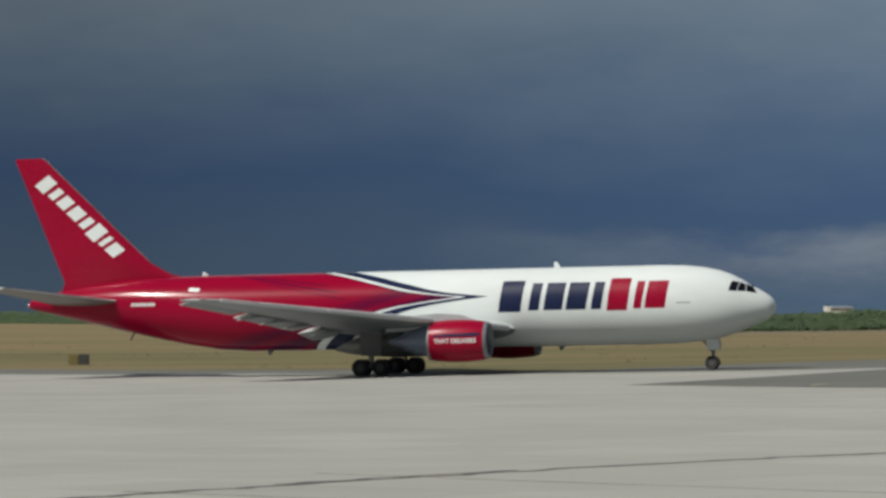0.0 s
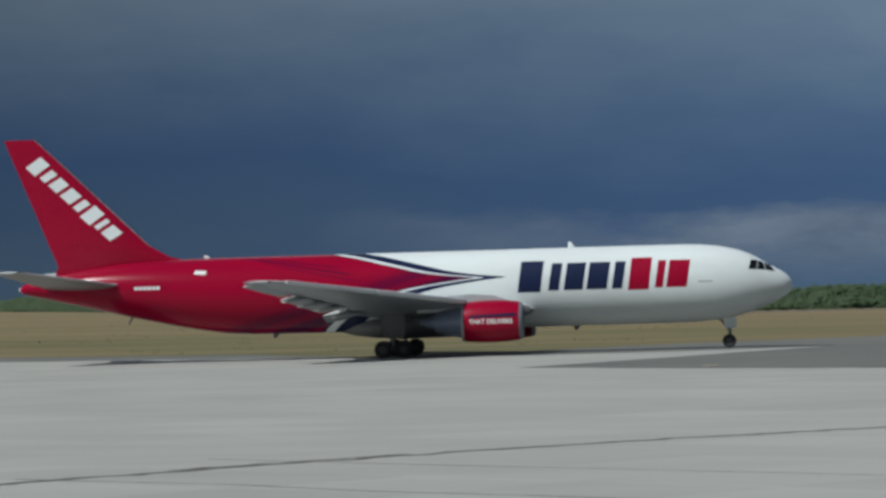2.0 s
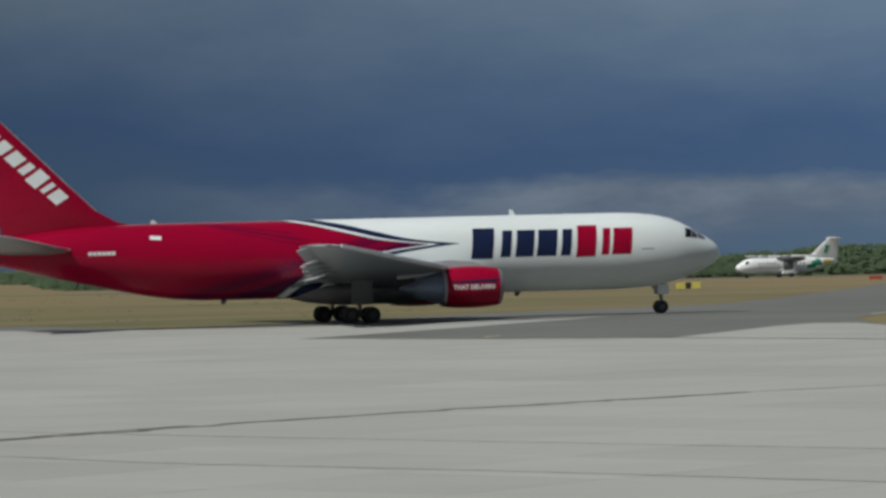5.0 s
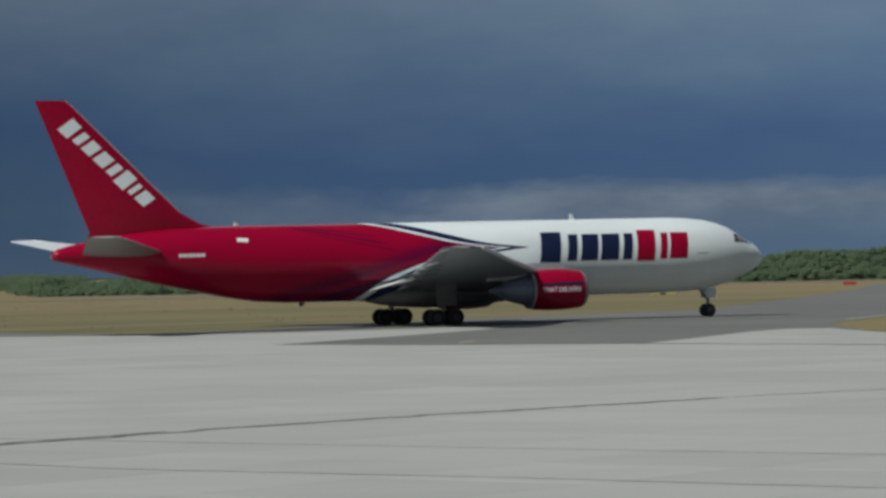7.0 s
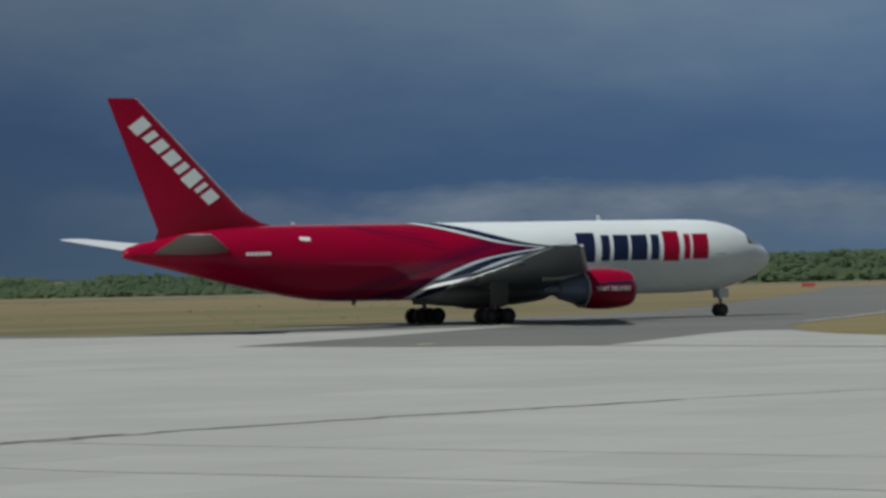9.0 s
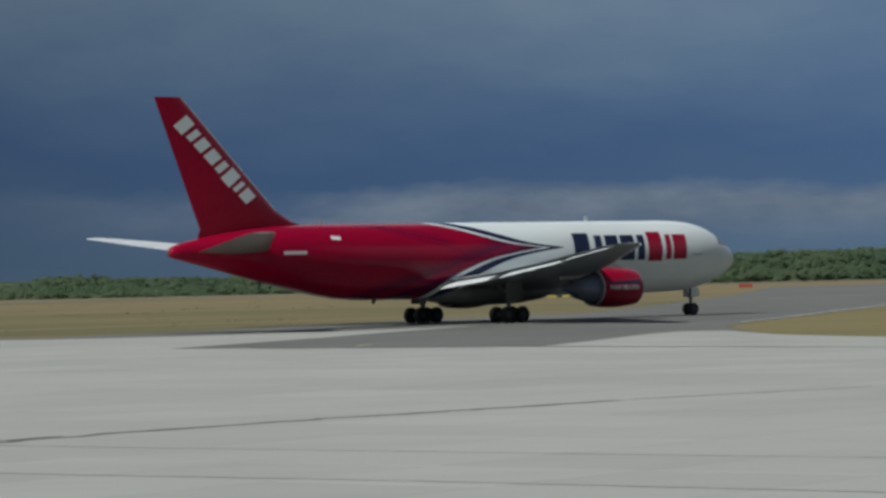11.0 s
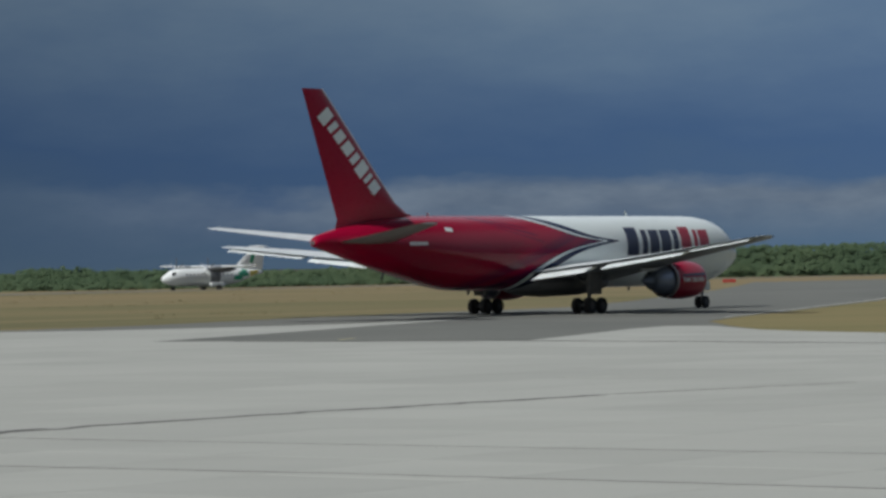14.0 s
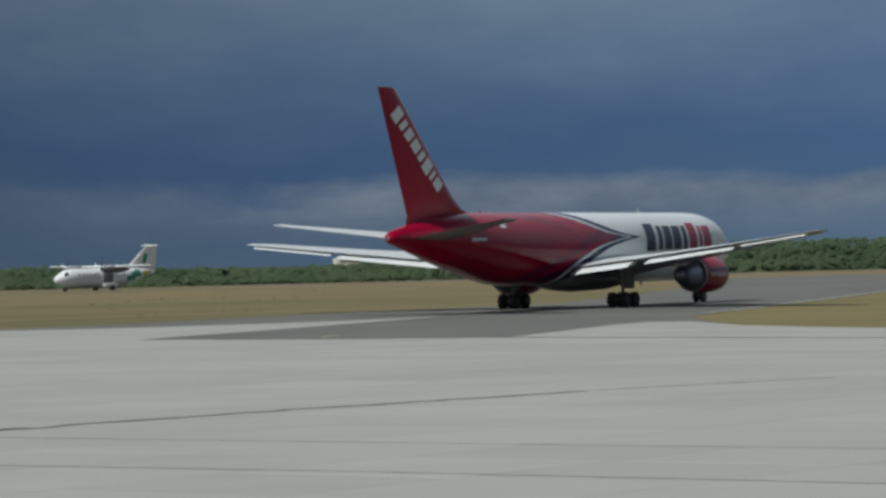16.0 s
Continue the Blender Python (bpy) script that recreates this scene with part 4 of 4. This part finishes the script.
cargo_aircraft, cargo_wheels = build_aircraft()


# ---- the small turboprop on the runway ----
airliner_white = dirty("airliner_white", (0.9, 0.92, 0.91), 0.35, 0, 0.06, coat=0.3)
leaf_green = dirty("leaf_green_paint", (0.01, 0.3, 0.16), 0.4, 0, 0.15)
tail_yellow = dirty("tail_yellow_paint", (0.6, 0.48, 0.08), 0.4, 0, 0.15)


def build_turboprop():
    plane = new("turboprop")
    tagged(plane, "small white twin turboprop airliner with green leaf tail marks", "aircraft")
    st = [(11.2, 2.15, 1.75, 0.12), (10.8, 2.55, 1.35, 0.5), (10.0, 2.95, 1.05, 0.9), (9.0, 3.5, 0.85, 1.2), (7.8, 3.72, 0.75, 1.42), (6, 3.75, 0.72, 1.43), (0, 3.75, 0.72, 1.43),
          (-3.5, 3.75, 0.78, 1.43), (-6, 3.72, 1.2, 1.2), (-8.5, 3.6, 1.95, 0.8), (-10.5, 3.45, 2.5, 0.5), (-12.0, 3.2, 2.75, 0.15)]
    sides, verts, faces = 28, [], []
    for x, top, bottom, half in st:
        for k in range(sides):
            w = 2 * math.pi * k / sides
            verts.append((x, half * math.sin(w), (top + bottom) / 2 + (top - bottom) / 2 * math.cos(w)))
    for i in range(len(st) - 1):
        for k in range(sides):
            l = (k + 1) % sides
            faces.append((i * sides + k, (i + 1) * sides + k, (i + 1) * sides + l, i * sides + l))
    faces += [tuple(range(sides)), tuple(range((len(st) - 1) * sides, len(st) * sides))[::-1]]
    hull = part("fuselage", mesh_of("fuselage", verts, faces, airliner_white, True), plane, "white fuselage with dark windows")

    def skin(x, z, side, off=0.0):
        for a, b in zip(st, st[1:]):
            if b[0] <= x <= a[0]:
                f = (a[0] - x) / (a[0] - b[0])
                top, bottom, half = (p + (q - p) * f for p, q in zip(a[1:], b[1:]))
                c, r = (top + bottom) / 2, (top - bottom) / 2
                k = max(-1.0, min(1.0, (z - c) / r))
                return Vector((x, side * (half * math.sqrt(1 - k * k) + off), z))
        return Vector((x, side * off, z))

    for side in (-1, 1):
        patch("windscreen", [(8.9, 2.75), (9.7, 2.5), (9.45, 3.0), (8.9, 3.25)], side, cockpit_glass, hull, "dark windscreen", 0.02, 3, 3, skin)
        for k in range(13):
            x = 6.6 - k * 0.85
            if abs(x - 1) > 1.2:
                patch("cabin_window", [(x, 2.5), (x + 0.28, 2.5), (x + 0.28, 2.85), (x, 2.85)], side, cockpit_glass, hull, "dark cabin window", 0.02, 2, 2, skin)
        for x, z, w, h, lean in ((-6.6, 1.7, 2.4, 0.7, 0.5), (-8.2, 2.25, 2.8, 0.8, 0.6), (-7.4, 2.7, 1.6, 0.85, -0.5)):
            patch("leaf_mark", [(x, z), (x + w, z - 0.1), (x + w * 0.8 + lean, z + h), (x + lean, z + h + 0.15)], side, leaf_green, hull, "green leaf shape", 0.02, 5, 4, skin)
        # no door: added dark patch in place of the shaded engine nacelle
        patch("nacelle_patch", [(-0.9, 0.95), (1.3, 0.95), (1.3, 3.5), (-0.9, 3.5)], side, belly_grey, hull, "dark grey patch standing in for the shaded nacelle", 0.02, 4, 8, skin)
        patch("tail_mark", [(-10.6, 2.75), (-8.6, 2.2), (-8.3, 3.2), (-10.6, 3.3)], side, tail_yellow, hull, "yellow tail patch", 0.02, 5, 4, skin)
    fin = part("tail_fin", foil_loft("tail_fin", [(-2.8, 0, 3.4, 9.2, 0.03), (-5.9, 0, 4.2, 6.3, 0.07), (-9.9, 0, 7.35, 2.7, 0.1)], airliner_white, True), plane, "white fin with a green leaf mark")
    for side in (-1, 1):
        bm = bmesh.new()
        box(bm, -9.6, side * 0.2, 5.3, 0.8, 0.03, 1.7, 0.01, Matrix.Translation((-9.5, 0, 5.6)) @ Matrix.Rotation(radians(-22), 4, "Y") @ Matrix.Translation((9.5, 0, -5.6)))
        part("leaf_mark", from_bm("leaf_mark", bm, leaf_green), fin, "green leaf shape")
    part("tailplane", foil_loft("tailplane", [(-10.7, -2.0, 7.42, 1.3, 0.12), (-10.0, 0, 7.4, 2.3, 0.16), (-10.7, 2.0, 7.42, 1.3, 0.12)], airliner_white), plane, "white tailplane on top of the fin")
    part("wing", foil_loft("wing", [(1.0, -12.25, 4.15, 1.45, 0.13), (1.6, -5, 4.0, 2.5, 0.15), (1.6, 5, 4.0, 2.5, 0.15), (1.0, 12.25, 4.15, 1.45, 0.13)], airliner_white), plane, "straight white high wing")
    props = []
    for side in (-1, 1):
        pod = [(4.2, 0.12), (4.0, 0.3), (3.3, 0.5), (1.5, 0.62), (-0.5, 0.55), (-2.0, 0.15)]
        part("engine_pod", turned("engine_pod", pod, belly_grey, 24, caps=True), plane, "grey engine pod", Matrix.Translation((0, side * 4.05, 3.55)))
        bm = bmesh.new()
        tube(bm, (0, 0, 0), (0.45, 0, 0), 0.24, 0.03, 14)
        for k in range(6):
            m = Matrix.Rotation(math.pi * k / 3, 4, "X") @ Matrix.Translation((0.12, 0, 1.05)) @ Matrix.Rotation(radians(35), 4, "Z")
            box(bm, 0, 0, 0, 0.04, 0.17, 1.85, 0.015, m)
        p = part("propeller", from_bm("propeller", bm, dark_metal), plane, "dark six-blade propeller", Matrix.Translation((4.2, side * 4.05, 3.55)))
        props.append((p, (4.2, side * 4.05, 3.55)))
        bm = bmesh.new()
        box(bm, 0, side * 1.55, 0.95, 3.6, 0.7, 0.75, 0.2)
        part("gear_sponson", from_bm("gear_sponson", bm, airliner_white, True), plane, "white landing gear fairing")
        for y in (1.85, 2.25):
            part("wheel", wheel_mesh("wheel", 0.43, 0.26), plane, "black tyre", Matrix.Translation((0, side * y, 0.43)))
        bm = bmesh.new()
        tube(bm, (0, side * 2.05, 0.43), (0, side * 1.6, 1.0), 0.08)
        part("strut", from_bm("strut", bm, gear_grey, True), plane)
    bm = bmesh.new()
    tube(bm, (8.8, 0, 0.3), (8.8, 0, 1.1), 0.07)
    part("strut", from_bm("strut", bm, gear_grey, True), plane)
    for y in (-0.2, 0.2):
        part("wheel", wheel_mesh("wheel", 0.3, 0.18), plane, "black tyre", Matrix.Translation((8.8, y, 0.3)))
    return plane, props


turboprop, turboprop_props = build_turboprop()

# ---- signs and small things on the field ----
sign_yellow = dirty("sign_yellow", (0.6, 0.54, 0.12), 0.5, 0, 0.2, 2)
sign_olive = dirty("sign_faded_yellow", (0.13, 0.105, 0.03), 0.6, 0, 0.3, 2)
sign_black = dirty("sign_black", (0.03, 0.03, 0.03), 0.6, 0, 0.3, 2)
sign_red = dirty("sign_red", (0.42, 0.06, 0.045), 0.5, 0, 0.2, 2)
sign_white = dirty("sign_white", (0.72, 0.72, 0.68), 0.5, 0, 0.2, 2)


def field_sign(name, x, y, panels, height, turn, label, lift=0.25):
    """A low guidance sign: box panels side by side on two short legs."""
    base = new(name)
    base.matrix_basis = pose(x, y, lie(x, y) - 0.1, 0, 0, turn)
    tagged(base, label, "airfield sign")
    total = sum(w for w, _ in panels)
    at = -total / 2
    for w, paint in panels:
        bm = bmesh.new()
        box(bm, at + w / 2, 0, lift + height / 2, w - 0.02, 0.22, height, 0.02)
        part("panel", from_bm("panel", bm, paint), base)
        at += w
    for s in (-1, 1):
        bm = bmesh.new()
        tube(bm, (s * total * 0.35, 0, -0.1), (s * total * 0.35, 0, lift + 0.02), 0.05, sides=10)
        part("leg", from_bm("leg", bm, gear_grey, True), base)
    return base


field_sign("guidance_sign", 24.6, 440.0, [(1.15, sign_yellow), (0.7, sign_black), (1.15, sign_yellow)], 0.75, 5, "low yellow and black taxiway guidance sign in the grass")
field_sign("holding_sign", 59.9, 553.0, [(1.05, sign_red), (1.05, sign_red)], 0.5, 5, "low red holding sign beside the taxiway")
field_sign("distance_marker", -65.1, 312.0, [(1.0, sign_olive), (0.95, sign_black)], 0.9, -12, "square yellow and black marker box in dry grass", 0.1)


def build_hut():
    """A small white equipment hut far off at the wood's edge."""
    hut = new("equipment_hut")
    hut.matrix_basis = pose(-150, 960, -0.1, 0, 0, 10)
    tagged(hut, "small white equipment hut at the far edge of the grass", "hut")
    bm = bmesh.new()
    box(bm, 0, 0, 1.0, 4.2, 2.6, 2.0, 0.04)
    part("wall", from_bm("wall", bm, sign_white), hut)
    bm = bmesh.new()
    box(bm, 0, 0, 2.06, 4.5, 2.9, 0.12, 0.03)
    part("roof", from_bm("roof", bm, belly_grey), hut)
    for x in (-1.2, 0.2):
        bm = bmesh.new()
        box(bm, x, -1.33, 1.15, 0.8, 0.05, 0.7, 0.01)
        part("vent_panel", from_bm("vent_panel", bm, belly_grey), hut)


build_hut()


def build_far_house():
    """A white house that shows over the wood, with a long low roof."""
    house = new("distant_house")
    house.matrix_basis = pose(6.4, 1010, -0.1, 0, 0, 8)
    tagged(house, "white house with a long pale roof behind the woods", "house")
    bm = bmesh.new()
    box(bm, 0, 0, 2.25, 7.6, 5.0, 4.5, 0.05)
    box(bm, -3.1, -0.2, 2.55, 1.3, 5.6, 5.1, 0.05)
    part("wall", from_bm("wall", bm, sign_white), house)
    bm = bmesh.new()
    v = [bm.verts.new(c) for c in ((-2.2, -2.9, 4.5), (4.2, -2.9, 4.5), (4.2, 2.9, 4.5), (-2.2, 2.9, 4.5), (-2.2, 0, 5.2), (3.6, 0, 5.0))]
    for f in ((0, 1, 5, 4), (2, 3, 4, 5), (0, 4, 3), (1, 2, 5), (3, 2, 1, 0)):
        bm.faces.new([v[k] for k in f])
    part("roof", from_bm("roof", bm, wing_grey), house, "pale grey roof")


build_far_house()

# ---- what moves ----
# seconds, x, y of the main wheels' middle, heading (degrees)
AIRCRAFT_ROWS = [
    (0.0, -29.55, 247.07, -7.67),
    (0.5, -27.40, 246.83, -5.99),
    (1.0, -25.34, 246.65, -4.23),
    (1.5, -23.27, 246.53, -2.19),
    (2.0, -21.25, 246.48, -0.10),
    (2.5, -19.16, 246.52, 2.03),
    (3.0, -17.19, 246.64, 4.24),
    (3.5, -15.28, 246.81, 6.56),
    (4.0, -13.50, 247.04, 9.05),
    (4.2, -12.79, 247.16, 10.05),
    (6.3, -5.42, 249.00, 20.30),
    (6.5, -4.78, 249.22, 21.17),
    (7.0, -3.24, 249.82, 23.18),
    (7.5, -1.67, 250.48, 25.20),
    (8.0, -0.19, 251.18, 27.23),
    (8.5, 1.24, 251.91, 29.22),
    (9.0, 2.60, 252.68, 31.31),
    (9.5, 3.84, 253.44, 33.39),
    (9.7, 4.33, 253.76, 34.23),
    (11.8, 9.43, 257.61, 43.10),
    (12.0, 9.86, 258.00, 43.93),
    (12.5, 10.99, 259.10, 46.08),
    (13.0, 12.11, 260.26, 48.07),
    (13.5, 13.18, 261.46, 50.08),
    (14.0, 14.22, 262.71, 52.06),
    (14.5, 15.21, 264.00, 53.78),
    (15.0, 16.15, 265.33, 55.32),
    (15.5, 17.16, 266.81, 56.79),
    (16.0, 18.26, 268.47, 58.29),
]


def along(t):
    rows = AIRCRAFT_ROWS
    for a, b in zip(rows, rows[1:]):
        if a[0] <= t <= b[0]:
            f = (t - a[0]) / (b[0] - a[0])
            return [p + (q - p) * f for p, q in zip(a[1:], b[1:])]
    return list(rows[-1][1:])


def motions():
    rows = []
    for t, x, y, h in AIRCRAFT_ROWS:
        # main and nose wheels both stand on the pavement
        z1 = lie(x, y)
        z2 = lie(x + 22.76 * math.cos(radians(h)), y + 22.76 * math.sin(radians(h)))
        rows.append((t, pose(x, y, z1, 0, -math.degrees((z2 - z1) / 22.76), h)))
    walk(cargo_aircraft, rows)
    times = [round(i * 4 / 30, 4) for i in range(121)]
    rolled, last = [0.0], along(0)
    for t in times[1:]:
        now = along(t)
        rolled.append(rolled[-1] + math.hypot(now[0] - last[0], now[1] - last[1]))
        last = now
    for w, (x, y, z), r in cargo_wheels:
        walk(w, [(t, pose(x, y, z, 0, math.degrees(d / r), 0)) for t, d in zip(times, rolled)])
    roll = [(0.0, 101.5, 706, 207), (4.0, 65.6, 688, 209), (6.3, 45.2, 676, 210), (9.0, 20.5, 657.5, 214), (12.0, -8.0, 632.5, 221), (13.0, -15.6, 624, 222.5),
            (14.0, -22.8, 615.8, 224), (16.0, -37.1, 600, 227)]
    walk(turboprop, [(t, pose(x, y, -0.05, 0, 0, h)) for t, x, y, h in roll])
    for p, (x, y, z) in turboprop_props:
        walk(p, [(i * 0.1, pose(x, y, z, i * 66, 0, 0)) for i in range(161)])


motions()
